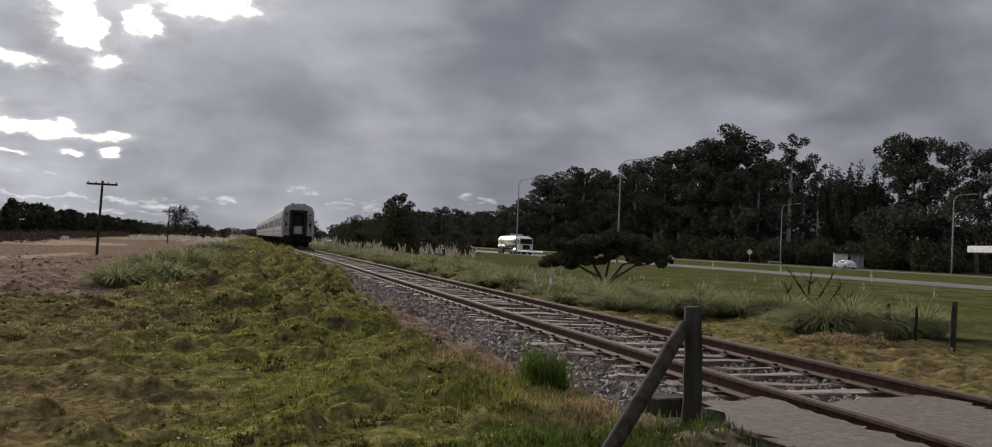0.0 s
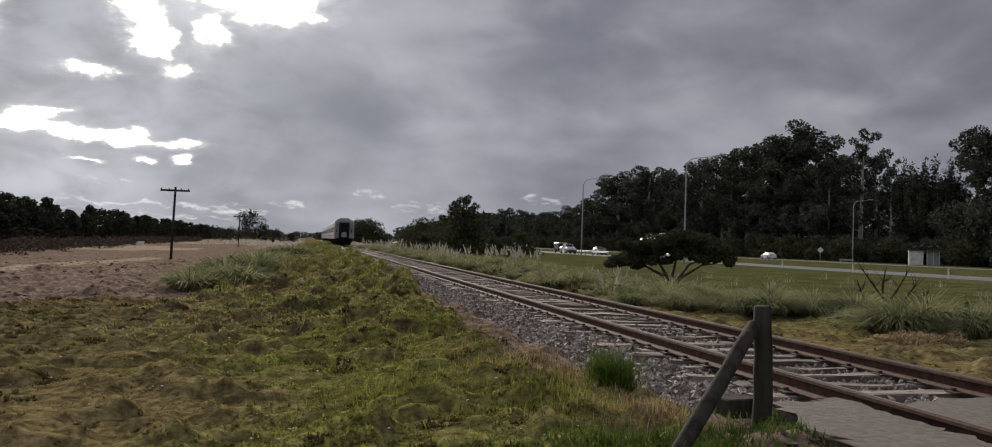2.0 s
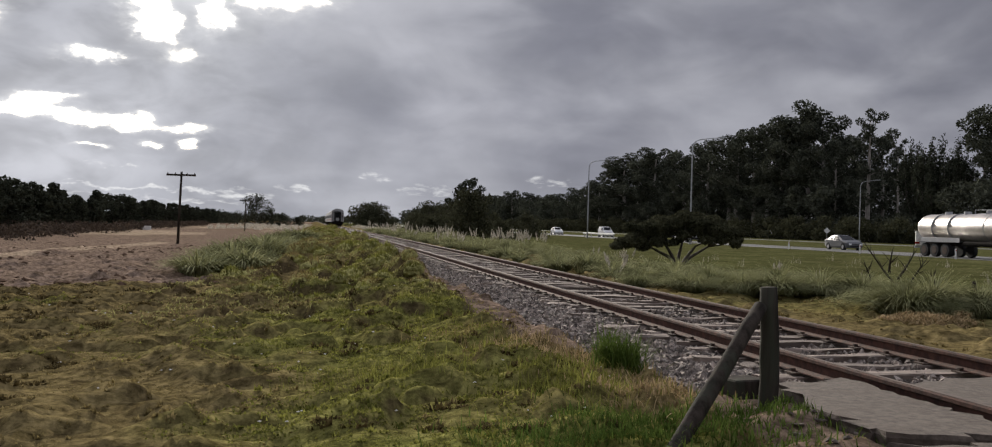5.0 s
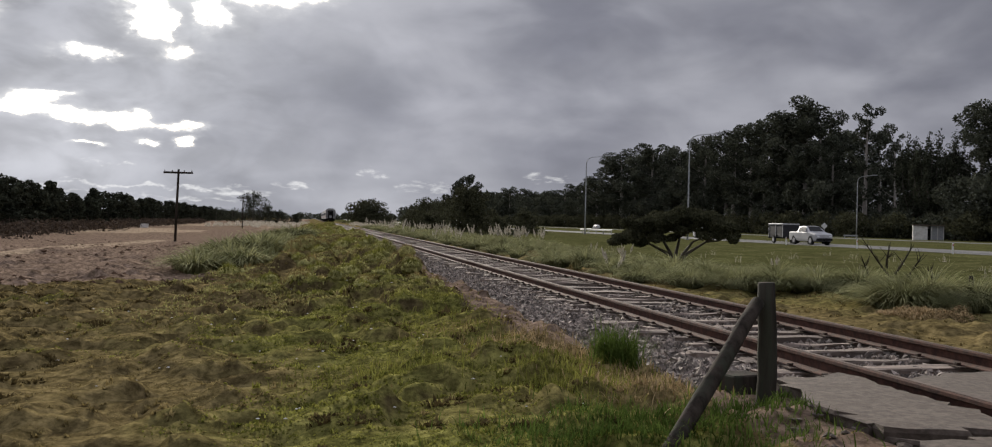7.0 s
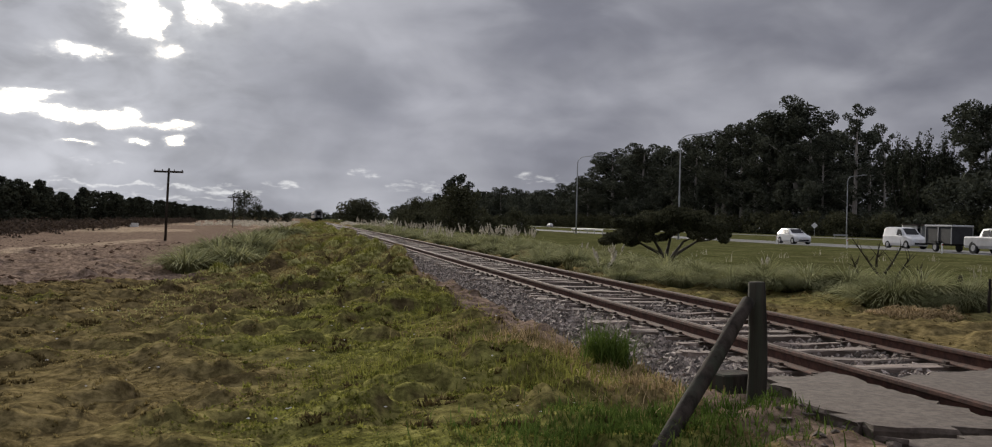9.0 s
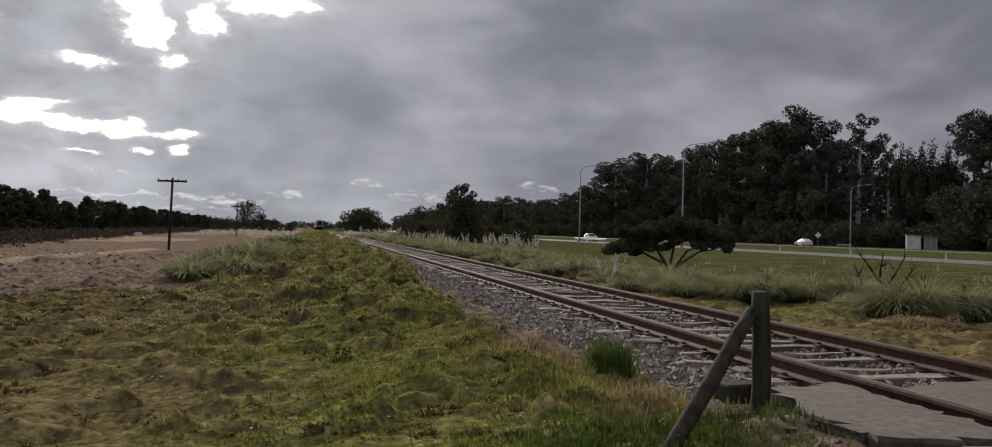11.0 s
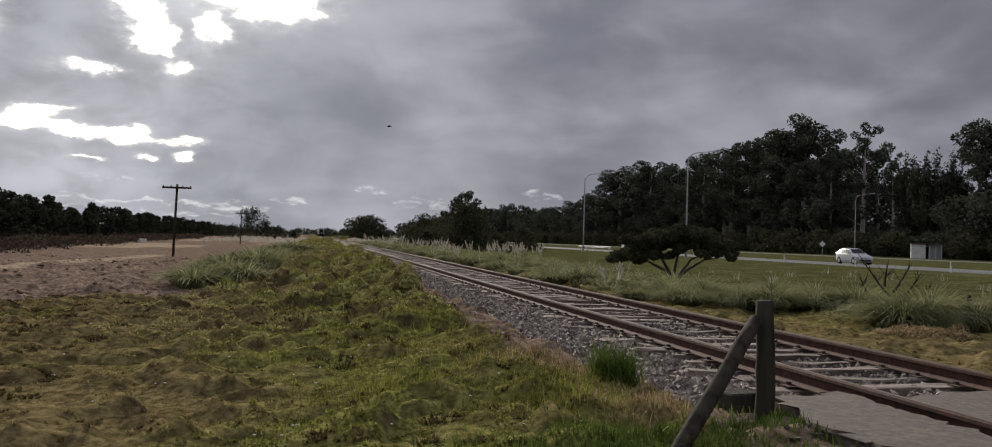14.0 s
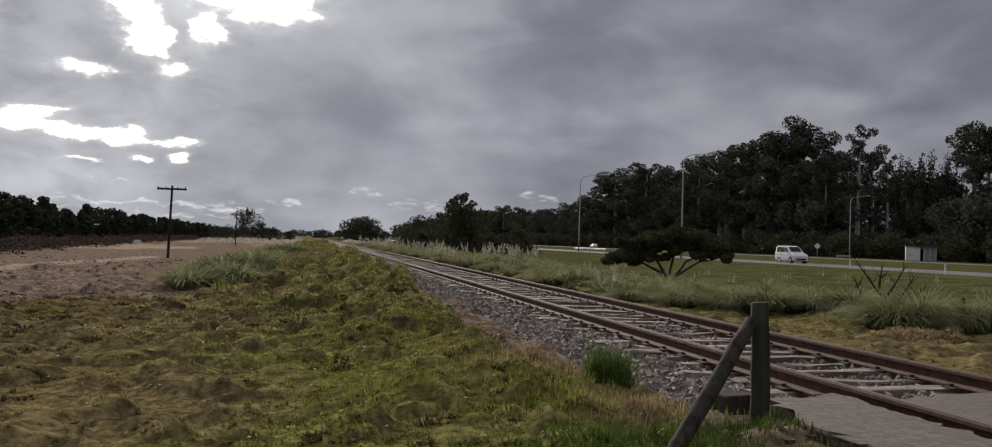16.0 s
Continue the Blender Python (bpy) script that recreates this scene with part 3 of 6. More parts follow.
def build_railway():
    track = empty("railway_track", "rusty broad-gauge rails on weathered timber sleepers", "railway track", kind="structure")
    for x in (RAIL_L, RAIL_R):
        bm = bmesh.new()
        ys = [-30, 3, 8, 14, 25, 50, 120, 300, 700, 1600]
        loft(bm, [[(px, y, pz) for px, pz in rail_section(x)] for y in ys])
        rail = part("rail", bm, M_RAIL, track)
        bm = bmesh.new()
        box(bm, (x, 785, RAIL_TOP + 0.0025), (0.040, 1630, 0.003))
        part("running_band", bm, M_RAILTOP, rail, "worn bright running surface")
    rnd = random.Random(3)
    kinds = [sleeper_mesh(i) for i in range(6)]
    y, k, far = 7.75, 0, []
    while y < 900:
        x, top, turn = TRACK_X + rnd.uniform(-0.13, 0.13), RAIL_TOP - 0.157 - rnd.uniform(0, 0.012), rnd.uniform(-5.0, 5.0)
        if k < 280:
            ob = link("sleeper", kinds[k % 6], None, track)
            drop = 0.03 * (rnd.random() < 0.3)
            ob.matrix_basis = pose(x, y, top - drop, 0, rnd.uniform(-0.6, 0.6), turn + 180 * (k % 2)) @ Matrix.Diagonal((rnd.uniform(0.86, 1.08), rnd.uniform(0.62, 1.0), 1, 1))
        else:
            far.append((x, y, top))
        y += 0.62 + rnd.uniform(-0.04, 0.04)
        k += 1
    n = len(far)
    c = np.array(far)[:, None, :] + np.array([[sx * 1.37, sy * 0.12, sz] for sz in (-0.15, 0) for sx, sy in ((-1, -1), (1, -1), (1, 1), (-1, 1))])[None]
    f = np.array([[4, 5, 6, 7], [0, 1, 5, 4], [1, 2, 6, 5], [2, 3, 7, 6], [3, 0, 4, 7]])
    tagged(arrays("distant_sleepers", c.reshape(-1, 3), (np.arange(n)[:, None, None] * 8 + f[None]).reshape(-1, 4), M_SLEEPER, track), kind="stuff")
    # tie plates with spike heads beside each rail
    bm = bmesh.new()
    y = 7.75
    for i in range(130):
        for x in (RAIL_L, RAIL_R):
            box(bm, (x, y, RAIL_TOP - 0.156), (0.30, 0.17, 0.012))
            for sx, sy in ((-0.085, 0.04), (0.085, -0.04)):
                box(bm, (x + sx, y + sy, RAIL_TOP - 0.138), (0.045, 0.035, 0.035))
        y += 0.62
    tagged(part("rail_fastenings", bm, M_IRON, track, "rusty tie plates and spikes"), kind="stuff")

    # ballast bed: shoulders with a lumpy top
    xs = np.array([2.75, 3.0, 3.2, 3.4, 3.6, 3.9, 4.2, 4.6, 5.0, 5.4, 5.8, 6.2, 6.6, 7.0, 7.3, 7.6, 7.9, 8.3, 8.6])
    ys = graded(-30, 3, 40, 1600, 0.2, 1.06)
    X, Y = np.meshgrid(xs, ys)
    prof = np.interp(xs, [2.75, 3.05, 3.6, 4.1, 6.9, 8.0, 8.6], [0.15, 0.20, 0.235, 0.258, 0.265, 0.10, 0.0])
    toe = 0.35 * (fbm(X, Y, 0.8, 41) - 0.5) * (X < 3.5) * step(Y, 50, 25)
    Z = prof[None, :] + 0.035 * (fbm(X, Y, 3.0, 40) - 0.5) + toe * 0.35 - 0.10 * step(Y, 7.4, 6.9) * (X < 7.2)
    Z[:, 0] = -0.1
    Z = Z - 0.5 * step(Y, 7.3, 7.0) * (X < 3.5)
    idx = np.arange(X.size).reshape(X.shape)
    faces = np.stack([idx[:-1, :-1], idx[:-1, 1:], idx[1:, 1:], idx[1:, :-1]], -1).reshape(-1, 4)
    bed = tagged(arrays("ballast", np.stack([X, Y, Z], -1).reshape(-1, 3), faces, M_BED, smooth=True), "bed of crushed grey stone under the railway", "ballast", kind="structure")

    # loose stones
    r = np.random.RandomState(8)
    octa = np.array([[1, 0, 0], [-1, 0, 0], [0, 1, 0], [0, -1, 0], [0, 0, 1], [0, 0, -1]], float)
    of = np.array([[0, 2, 4], [2, 1, 4], [1, 3, 4], [3, 0, 4], [2, 0, 5], [1, 2, 5], [3, 1, 5], [0, 3, 5]])
    near = [arrays("stone", octa * r.uniform(0.7, 1.25, (6, 1)) * (0.045, 0.035, 0.030), of, M_BALLAST).data for _ in range(5)]
    for me in near:
        for ob in [o for o in scene.objects if o.data == me]:
            bpy.data.objects.remove(ob)
    for i in range(290):
        x, y = r.uniform(2.95, 3.95), r.uniform(7.6, 11.5)
        z = np.interp(x, [2.95, 3.6, 4.1], [0.19, 0.245, 0.275])
        ob = link("stone", near[i % 5], None, bed)
        ob.matrix_basis = pose(x, y, z + r.uniform(-0.005, 0.03), *r.uniform(0, 360, 3)) @ Matrix.Scale(r.uniform(0.55, 1.1), 4)
    n = 82000
    y = 7.3 + 62 * r.rand(n) ** 1.7
    x = np.where(r.rand(n) < 0.60, r.uniform(2.85, 4.5, n), r.uniform(4.5, 7.9, n))
    toe = 0.5 * (fbm(x, y, 0.8, 41) - 0.5)
    keep = (x > 3.0 + toe) & ((np.abs(x - RAIL_L) > 0.09) & (np.abs(x - RAIL_R) > 0.09))
    x, y = x[keep], y[keep]
    n = len(x)
    z = np.interp(x, [2.75, 3.05, 3.6, 4.1, 6.9, 8.0], [0.15, 0.20, 0.235, 0.258, 0.265, 0.10])
    size = (0.020 + 0.055 * r.rand(n) ** 1.5) * np.where((x > 4.4) & (x < 7.2), 0.8, 1.0)
    v = octa[None] * r.uniform(0.6, 1.25, (n, 6, 1)) * r.uniform(0.7, 1.2, (n, 1, 3)) * size[:, None, None]
    a = r.uniform(0, 6.28, (n, 2))
    ca, sa, cb, sb = np.cos(a[:, :1]), np.sin(a[:, :1]), np.cos(a[:, 1:]), np.sin(a[:, 1:])
    v = np.stack([v[..., 0] * ca - v[..., 1] * sa, v[..., 0] * sa + v[..., 1] * ca, v[..., 2]], -1)
    v = np.stack([v[..., 0], v[..., 1] * cb - v[..., 2] * sb, v[..., 1] * sb + v[..., 2] * cb], -1)
    v = v + np.stack([x, y, z + np.where((x > 4.4) & (x < 6.4), 0.008 + 0.11 * (fbm(x, y, 1.1, 47) - 0.5) + r.uniform(-0.015, 0.045, n), r.uniform(-0.004, 0.035, n))], -1)[:, None, :]
    tagged(arrays("ballast_stones", v.reshape(-1, 3), (np.arange(n)[:, None, None] * 6 + of[None]).reshape(-1, 3), M_BALLAST, bed), kind="stuff")


build_railway()


def build_crossing():
    """Broken concrete slabs of a level crossing on both sides of the near rail."""
    rnd = random.Random(12)

    def ragged(corners, top, thick, name, label):
        bm = bmesh.new()
        pts = []
        for (a, b) in zip(corners, corners[1:] + corners[:1]):
            m = max(2, int((Vector(b) - Vector(a)).length / 0.11))
            for i in range(m):
                p = Vector(a).lerp(Vector(b), i / m)
                pts.append(p + Vector((rnd.uniform(-0.07, 0.10), rnd.uniform(-0.08, 0.08))))
        up = [bm.verts.new((p.x, p.y, top + rnd.uniform(-0.006, 0.004))) for p in pts]
        mid = [bm.verts.new((p.x + rnd.uniform(-0.02, 0.02), p.y + rnd.uniform(-0.02, 0.02), top - 0.03)) for p in pts]
        lo = [bm.verts.new((p.x, p.y, top - thick)) for p in pts]
        bm.faces.new(up)
        k = len(pts)
        for A, B in ((up, mid), (mid, lo)):
            for i in range(k):
                bm.faces.new((A[i], B[i], B[(i + 1) % k], A[(i + 1) % k]))
        bmesh.ops.recalc_face_normals(bm, faces=bm.faces[:])
        tagged(part(name, bm, M_CONC), label, "concrete slab", "crossing slabs")

    ragged([(3.62, 7.15), (3.50, 6.4), (3.36, 5.42), (3.75, 5.30), (4.40, 5.18), (4.40, 7.42)], 0.462, 0.11, "crossing_slab", "broken weathered concrete slab beside the near rail")
    ragged([(3.40, 5.12), (3.36, 1.0), (4.40, 1.0), (4.40, 4.98)], 0.448, 0.11, "crossing_slab", "sunken concrete slab beside the near rail")
    ragged([(4.60, 1.0), (6.15, 1.0), (6.15, 7.55), (5.30, 7.40), (4.62, 7.05)], 0.455, 0.25, "crossing_slab", "worn concrete slab between the rails")
    for i in range(22):
        x, y = rnd.uniform(2.95, 3.34), rnd.uniform(4.4, 6.6)
        bm = bmesh.new()
        bmesh.ops.create_icosphere(bm, subdivisions=1, radius=rnd.uniform(0.015, 0.042))
        for v in bm.verts:
            v.co *= rnd.uniform(0.5, 1.35)
        bmesh.ops.scale(bm, vec=(1.4, 1, 0.5), verts=bm.verts)
        ob = tagged(part("rubble_stone", bm, M_CONC), "small chunk of broken concrete in the soil", "rubble", "rubble by the crossing")
        ob.matrix_basis = pose(x, y, gz(x, y) + 0.012, 0, 0, rnd.uniform(0, 360))


build_crossing()


def build_posts():
    def timber(bm, a, b, r, seed):
        rnd = random.Random(seed)
        a, b = Vector(a), Vector(b)
        pts, rad = [], []
        for i in range(9):
            t = i / 8
            pts.append(a.lerp(b, t) + Vector((rnd.uniform(-0.006, 0.006), rnd.uniform(-0.006, 0.006), 0)))
            rad.append(r * (1.06 - 0.10 * t) * rnd.uniform(0.97, 1.03))
        rad[-1] *= 0.93
        return tube(bm, pts, rad, 14)

    bm = timber(bmesh.new(), (3.245, 6.5, -0.1), (3.215, 6.5, 1.262), 0.068, 1)
    part_ob = part("fence_post", bm, M_POSTWOOD, smooth=True)
    tagged(part_ob, "round weathered timber fence post by the railway", "post")
    bm = timber(bmesh.new(), (1.78, 5.27, -0.05), (3.125, 6.44, 1.125), 0.054, 2)
    tagged(part("brace_post", bm, M_POSTWOOD, smooth=True), "slanting weathered timber brace leaning on a fence post", "post")
    # sawn timber block behind the post
    bm = box(bmesh.new(), (3.27, 7.02, 0.40), (0.30, 0.24, 0.26), rot=pose(0, 0, 0, 0, 0, 12), bevel=0.012)
    tagged(part("timber_block", bm, M_POSTWOOD), "dark sawn timber block lying in the ballast", "timber")
    # thin posts of the fence across the railway
    for i, (x, y, h, r) in enumerate(((12.5, 15.9, 0.62, 0.028), (12.0, 14.3, 0.92, 0.05), (16.3, 21.8, 0.55, 0.06), (14.6, 21.0, 0.62, 0.05))):
        z = gz(x, y)
        bm = timber(bmesh.new(), (x, y, z - 0.1), (x + 0.02, y, z + h), r, 20 + i)
        tagged(part("field_post", bm, M_POSTWOOD, smooth=True), "short dark timber post in long grass", "post", "field posts")


build_posts()


# ---- highway ----
def build_roads():
    for name, x0, x1 in (("road_near", 44.6, 53.6), ("road_far", 92.0, 100.8)):
        bm = box(bmesh.new(), ((x0 + x1) / 2, 700, ROAD_Z - 0.10), (x1 - x0, 2600, 0.2))
        road = tagged(part(name, bm, M_ROAD), "grey asphalt carriageway with worn white lines", "road", kind="structure")
        for x in (x0 + 0.7, x1 - 0.7):
            bm = box(bmesh.new(), (x, 700, ROAD_Z + 0.003), (0.08, 2600, 0.006))
            part("edge_line", bm, M_LINE, road, "white edge line")
        bm = bmesh.new()
        for i in range(90):
            box(bm, ((x0 + x1) / 2, 20 + i * 9, ROAD_Z + 0.003), (0.13, 3.5, 0.006))
        part("lane_dashes", bm, M_LINE, road, "white lane dashes")
    # crash barrier
    rail = empty("crash_barrier", "galvanised steel crash barrier along the highway", "barrier")
    sec = [(0, 0.50), (0.05, 0.56), (0, 0.62), (0.05, 0.70), (0, 0.78), (-0.02, 0.78), (0.03, 0.70), (-0.02, 0.62), (0.03, 0.56), (-0.02, 0.50)]
    bm = loft(bmesh.new(), [[(44.0 - a, y, ROAD_Z + z) for a, z in sec] for y in (139.5, 157)])
    part("beam", bm, M_ZINC, rail)
    for i in range(5):
        part("post", box(bmesh.new(), (44.06, 140.2 + i * 4.0, ROAD_Z + 0.33), (0.10, 0.14, 0.80)), M_ZINC, rail)
    bm = box(bmesh.new(), (88.0, 148.0, ROAD_Z + 0.62), (2.6, 0.12, 0.25))
    for sx in (-1.1, 1.1):
        box(bm, (88 + sx, 148, ROAD_Z + 0.25), (0.12, 0.12, 0.8))
    tagged(part("barrier_end", bm, M_ZINC), "short length of pale barrier beside the far road", "barrier")


build_roads()


def street_lamp():
    ob = empty("street_lamp", "tall grey steel street lamp with one curved arm", "street lamp", "highway lamps")
    bm = tube(bmesh.new(), [(0, 0, -0.3), (0, 0, 4), (0, 0, 8.5), (0, 0, 10.9), (0.12, 0, 11.4), (0.45, 0, 11.75), (1.0, 0, 11.95), (3.3, 0, 12.25)], [0.12, 0.105, 0.085, 0.07, 0.06, 0.055, 0.05, 0.04], 8)
    part("pole", bm, M_ZINC, ob, smooth=True)
    bm = loft(bmesh.new(), [[(x, s * w, 12.22 + 0.03 * (x - 3) + h) for s, h in ((-1, 0), (1, 0), (0.7, 0.13), (-0.7, 0.13))] for x, w in ((3.1, 0.06), (3.4, 0.15), (3.9, 0.15), (4.15, 0.08))])
    part("lamp_head", bm, M_ZINC, ob)
    part("base_plate", box(bmesh.new(), (0, 0, 0.02), (0.4, 0.4, 0.05)), M_ZINC, ob)
    return ob


def build_lamps():
    first = street_lamp()
    first.matrix_basis = pose(42.0, 104.8, gz(42, 104.8), 0, 0, 0)
    for x, y, turn in ((41.5, 145.6, 0), (103.5, 172, 0), (103.5, 124, 0)):
        copy_thing(first, pose(x, y, gz(x, y), 0, 0, turn))


build_lamps()


def build_roadside():
    # white marker posts beside the near carriageway
    first = None
    for y in (60, 72, 84, 97, 112, 128):
        if first is None:
            first = empty("marker_post", "small white roadside marker post", "marker post", "road marker posts")
            part("stake", box(bmesh.new(), (0, 0, 0.3), (0.11, 0.08, 0.8), bevel=0.02), M_SIGNWHITE, first)
            part("reflector", box(bmesh.new(), (0, -0.045, 0.58), (0.08, 0.012, 0.10)), M_RED, first)
            first.matrix_basis = pose(43.4, y, gz(43.4, y))
        else:
            copy_thing(first, pose(43.4, y, gz(43.4, y)))
    # diamond warning sign on a post across the highway
    sign = empty("road_sign", "diamond road sign seen pale against the wood", "road sign")
    part("post", rod(bmesh.new(), (0, 0, -0.2), (0, 0, 3.0), 0.05), M_ZINC, sign)
    bm = box(bmesh.new(), (0, -0.07, 2.3), (0.95, 0.03, 0.95), rot=pose(0, 0, 0, 0, 45, 0))
    part("panel", bm, M_SIGNWHITE, sign)
    sign.matrix_basis = pose(108.5, 193, gz(108.5, 193), 0, 0, -30)
    # white wayside hut
    hut = empty("wayside_hut", "small white rendered hut with a dark doorway and flat roof", "hut")
    hut.matrix_basis = pose(112.5, 162.8, gz(112, 165), 0, 0, -32)
    bm = bmesh.new()
    box(bm, (-1.35, 0, 1.3), (2.5, 2.4, 2.6))
    box(bm, (0.15, 0.9, 1.3), (0.6, 0.2, 2.6))
    part("wall", bm, M_PLASTER, hut)
    part("porch_wall", box(bmesh.new(), (1.55, 0.25, 1.3), (2.2, 1.9, 2.6)), M_ZINC, hut, "grey open porch side")
    for px in (0.6, 1.6, 2.6):
        part("porch_post", box(bmesh.new(), (px, -1.1, 1.3), (0.12, 0.12, 2.6)), M_PLASTER, hut)
    part("roof", box(bmesh.new(), (0.1, 0, 2.72), (5.6, 2.9, 0.18), bevel=0.02), M_CONC, hut)
    part("door", box(bmesh.new(), (0.15, 0.72, 1.05), (0.55, 0.06, 2.1)), M_PLASTIC, hut)
    # roadside pavilion with a deep white fascia
    pav = empty("roadside_pavilion", "white roadside pavilion with a deep flat canopy", "pavilion")
    pav.matrix_basis = pose(111.0, 125.0, gz(108, 127), 0, 0, -15)
    part("canopy", box(bmesh.new(), (7.5, 3, 4.05), (15.0, 8.0, 1.05), bevel=0.04), M_PLASTER, pav)
    part("wall", box(bmesh.new(), (9.5, 4.5, 1.7), (11.0, 0.3, 3.6)), M_PLASTER, pav)
    for i in range(7):
        part("column", box(bmesh.new(), (2.5 + i * 1.7, 0.2, 1.75), (0.4, 0.4, 3.6)), M_PLASTER, pav)
    for i in range(6):
        part("pane", box(bmesh.new(), (3.35 + i * 1.7, 0.9, 1.35), (1.2, 0.06, 2.3)), M_GLASS, pav)


build_roadside()


def build_utility_pole():
    for x, y, h, arm in ((-8.4, 63.0, 4.5, 1.75), (-9.5, 137.0, 4.4, 1.6)):
        z = gz(x, y)
        ob = empty("utility_pole", "thin dark timber utility pole with one crossarm", "utility pole", "line of poles")
        lean, fat = (0.13, 0.66) if y < 100 else (0.05, 0.6)
        bm = tube(bmesh.new(), [(0, 0, -0.4), (lean * 0.5, 0, h / 2), (lean, 0, h)], [0.13 * fat, 0.115 * fat, 0.10 * fat], 8)
        part("shaft", bm, M_POSTWOOD, ob, smooth=True)
        part("crossarm", box(bmesh.new(), (lean, -0.13, h - 0.22), (arm, 0.10, 0.12)), M_POSTWOOD, ob)
        for s in (-0.46, -0.2, 0.2, 0.46):
            part("insulator", rod(bmesh.new(), (lean + s * arm, -0.13, h - 0.17), (lean + s * arm, -0.13, h - 0.06), 0.035, 0.02, 6), M_IRON, ob)
        ob.matrix_basis = pose(x, y, z)


build_utility_pole()


# ---- plants ----
def blade_strips(roots, lean, length, width, droop, segs, r):
    """Curved tapering leaves: roots (n,3), lean direction angles, lengths, widths."""
    n = len(roots)
    ang = lean
    side = np.stack([-np.sin(ang), np.cos(ang), np.zeros(n)], -1)
    out = np.stack([np.cos(ang), np.sin(ang), np.zeros(n)], -1)
    rows = []
    for i in range(segs + 1):
        t = i / segs
        p = roots + out * (length * droop * t ** 1.6)[:, None] * 1.0
        p[:, 2] += length * (t - droop * 0.75 * t * t)
        w = (width * (1 - t) ** 0.7)[:, None] * 0.5 + 0.0006
        rows += [p - side * w, p + side * w]
    v = np.stack(rows, 1)
    k = 2 * (segs + 1)
    f = np.array([[2 * i, 2 * i + 1, 2 * i + 3, 2 * i + 2] for i in range(segs)])
    return v.reshape(-1, 3), (np.arange(n)[:, None, None] * k + f[None]).reshape(-1, 4)


def build_turf():
    r = np.random.RandomState(21)
    n = 330000
    y = 3.6 + 26 * r.rand(n) ** 1.6
    x = r.uniform(-10.5, 3.35, n)
    inside = np.abs(np.degrees(np.arctan2(x, y)) - 10.7) < 31
    x, y = x[inside], y[inside]
    g = green_amount(x, y)
    clump = fbm(x, y, 2.6, 50, 3)
    keep = (clump + 0.30 * g + r.uniform(-0.12, 0.12, len(x)) > 0.56) & ((g > 0.35) | (r.rand(len(x)) < 0.55)) & (x < 3.0 + 0.35 * fbm(x, y, 0.8, 41)) & ~((y > 23) & (x < -2)) & (np.abs(ground_z(x, y + 0.1) - ground_z(x, y - 0.1)) < 0.075)
    x, y, g, clump = x[keep], y[keep], g[keep], clump[keep]
    z = ground_z(x, y) - 0.006
    m = len(x)
    tall = 0.02 + 0.11 * np.maximum(clump - 0.42, 0) * r.uniform(0.4, 1.4, m) * (1 + 1.2 * np.clip(g - 0.5, 0, 1)) + 0.015 * r.rand(m)
    for name, sel, mat, label in (("green_turf", g + r.uniform(-0.25, 0.25, m) > 0.42, M_BLADE, "short green grass on the field"), ("dry_turf", None, M_STRAW, "dry straw-coloured grass on the field")):
        if sel is None:
            sel = ~prev
        prev = sel
        k = int(sel.sum())
        v, f = blade_strips(np.stack([x, y, z], -1)[sel], r.uniform(0, 6.28, k), tall[sel] * (0.66 if mat is M_BLADE else 0.42), r.uniform(0.010, 0.022, k) + 0.0008 * y[sel], r.uniform(0.2, 0.7, k), 2, r)
        tagged(arrays(name, v, f, mat), label, "grass", kind="stuff")
    # small dry and green tufts that break the surface
    k, per = 5200, 13
    cy = 3.8 + 30 * r.rand(k) ** 1.35
    cx = np.where(r.rand(k) < 0.82, r.uniform(-11, 3.0, k), r.uniform(8.3, 12.5, k))
    ok = (np.abs(np.degrees(np.arctan2(cx, cy)) - 10.7) < 31) & (fbm(cx, cy, 0.9, 57) > 0.42) & ~((cy > 23) & (cx < -2)) & ~((cx > 5) & (cy < 9))
    cx, cy = cx[ok], cy[ok]
    tg = np.where(cx > 5, 0.1, green_amount(cx, cy))
    big = r.uniform(0.03, 0.09, len(cx)) * (0.8 + 0.02 * cy)
    a = r.uniform(0, 6.28, (len(cx), per))
    px = (cx[:, None] + 0.35 * big[:, None] * np.cos(a)).ravel()
    py = (cy[:, None] + 0.35 * big[:, None] * np.sin(a)).ravel()
    lens = np.repeat(big, per) * r.uniform(0.5, 0.95, px.size)
    wid = np.repeat(0.015 + 0.0011 * cy, per)
    isg = np.repeat(tg + r.uniform(-0.3, 0.3, len(cx)) > 0.45, per)
    for name, s2, mat, label in (("green_tufts", isg, M_BLADE, "small green grass tufts over the field"), ("dry_tufts", ~isg, M_STRAW, "small dry grass tufts over the field")):
        v, f = blade_strips(np.stack([px, py, ground_z(px, py) - 0.01], -1)[s2], a.ravel()[s2] + r.normal(0, 0.5, int(s2.sum())), lens[s2], wid[s2], np.clip(r.normal(0.42, 0.2, int(s2.sum())), 0.05, 0.9), 2, r)
        tagged(arrays(name, v, f, mat), label, "grass", kind="stuff")
    # darker matted hummocks
    k, per = 1150, 46
    cy = 4.0 + 26 * r.rand(k) ** 1.2
    cx = r.uniform(-11, 2.9, k)
    ok = (np.abs(np.degrees(np.arctan2(cx, cy)) - 10.7) < 31) & (fbm(cx, cy, 0.6, 71) > 0.47) & ~((cy > 23) & (cx < -2))
    cx, cy = cx[ok], cy[ok]
    big = r.uniform(0.035, 0.095, len(cx)) * (0.8 + 0.02 * cy)
    a = r.uniform(0, 6.28, (len(cx), per))
    rr = np.sqrt(r.rand(len(cx), per)) * 1.1
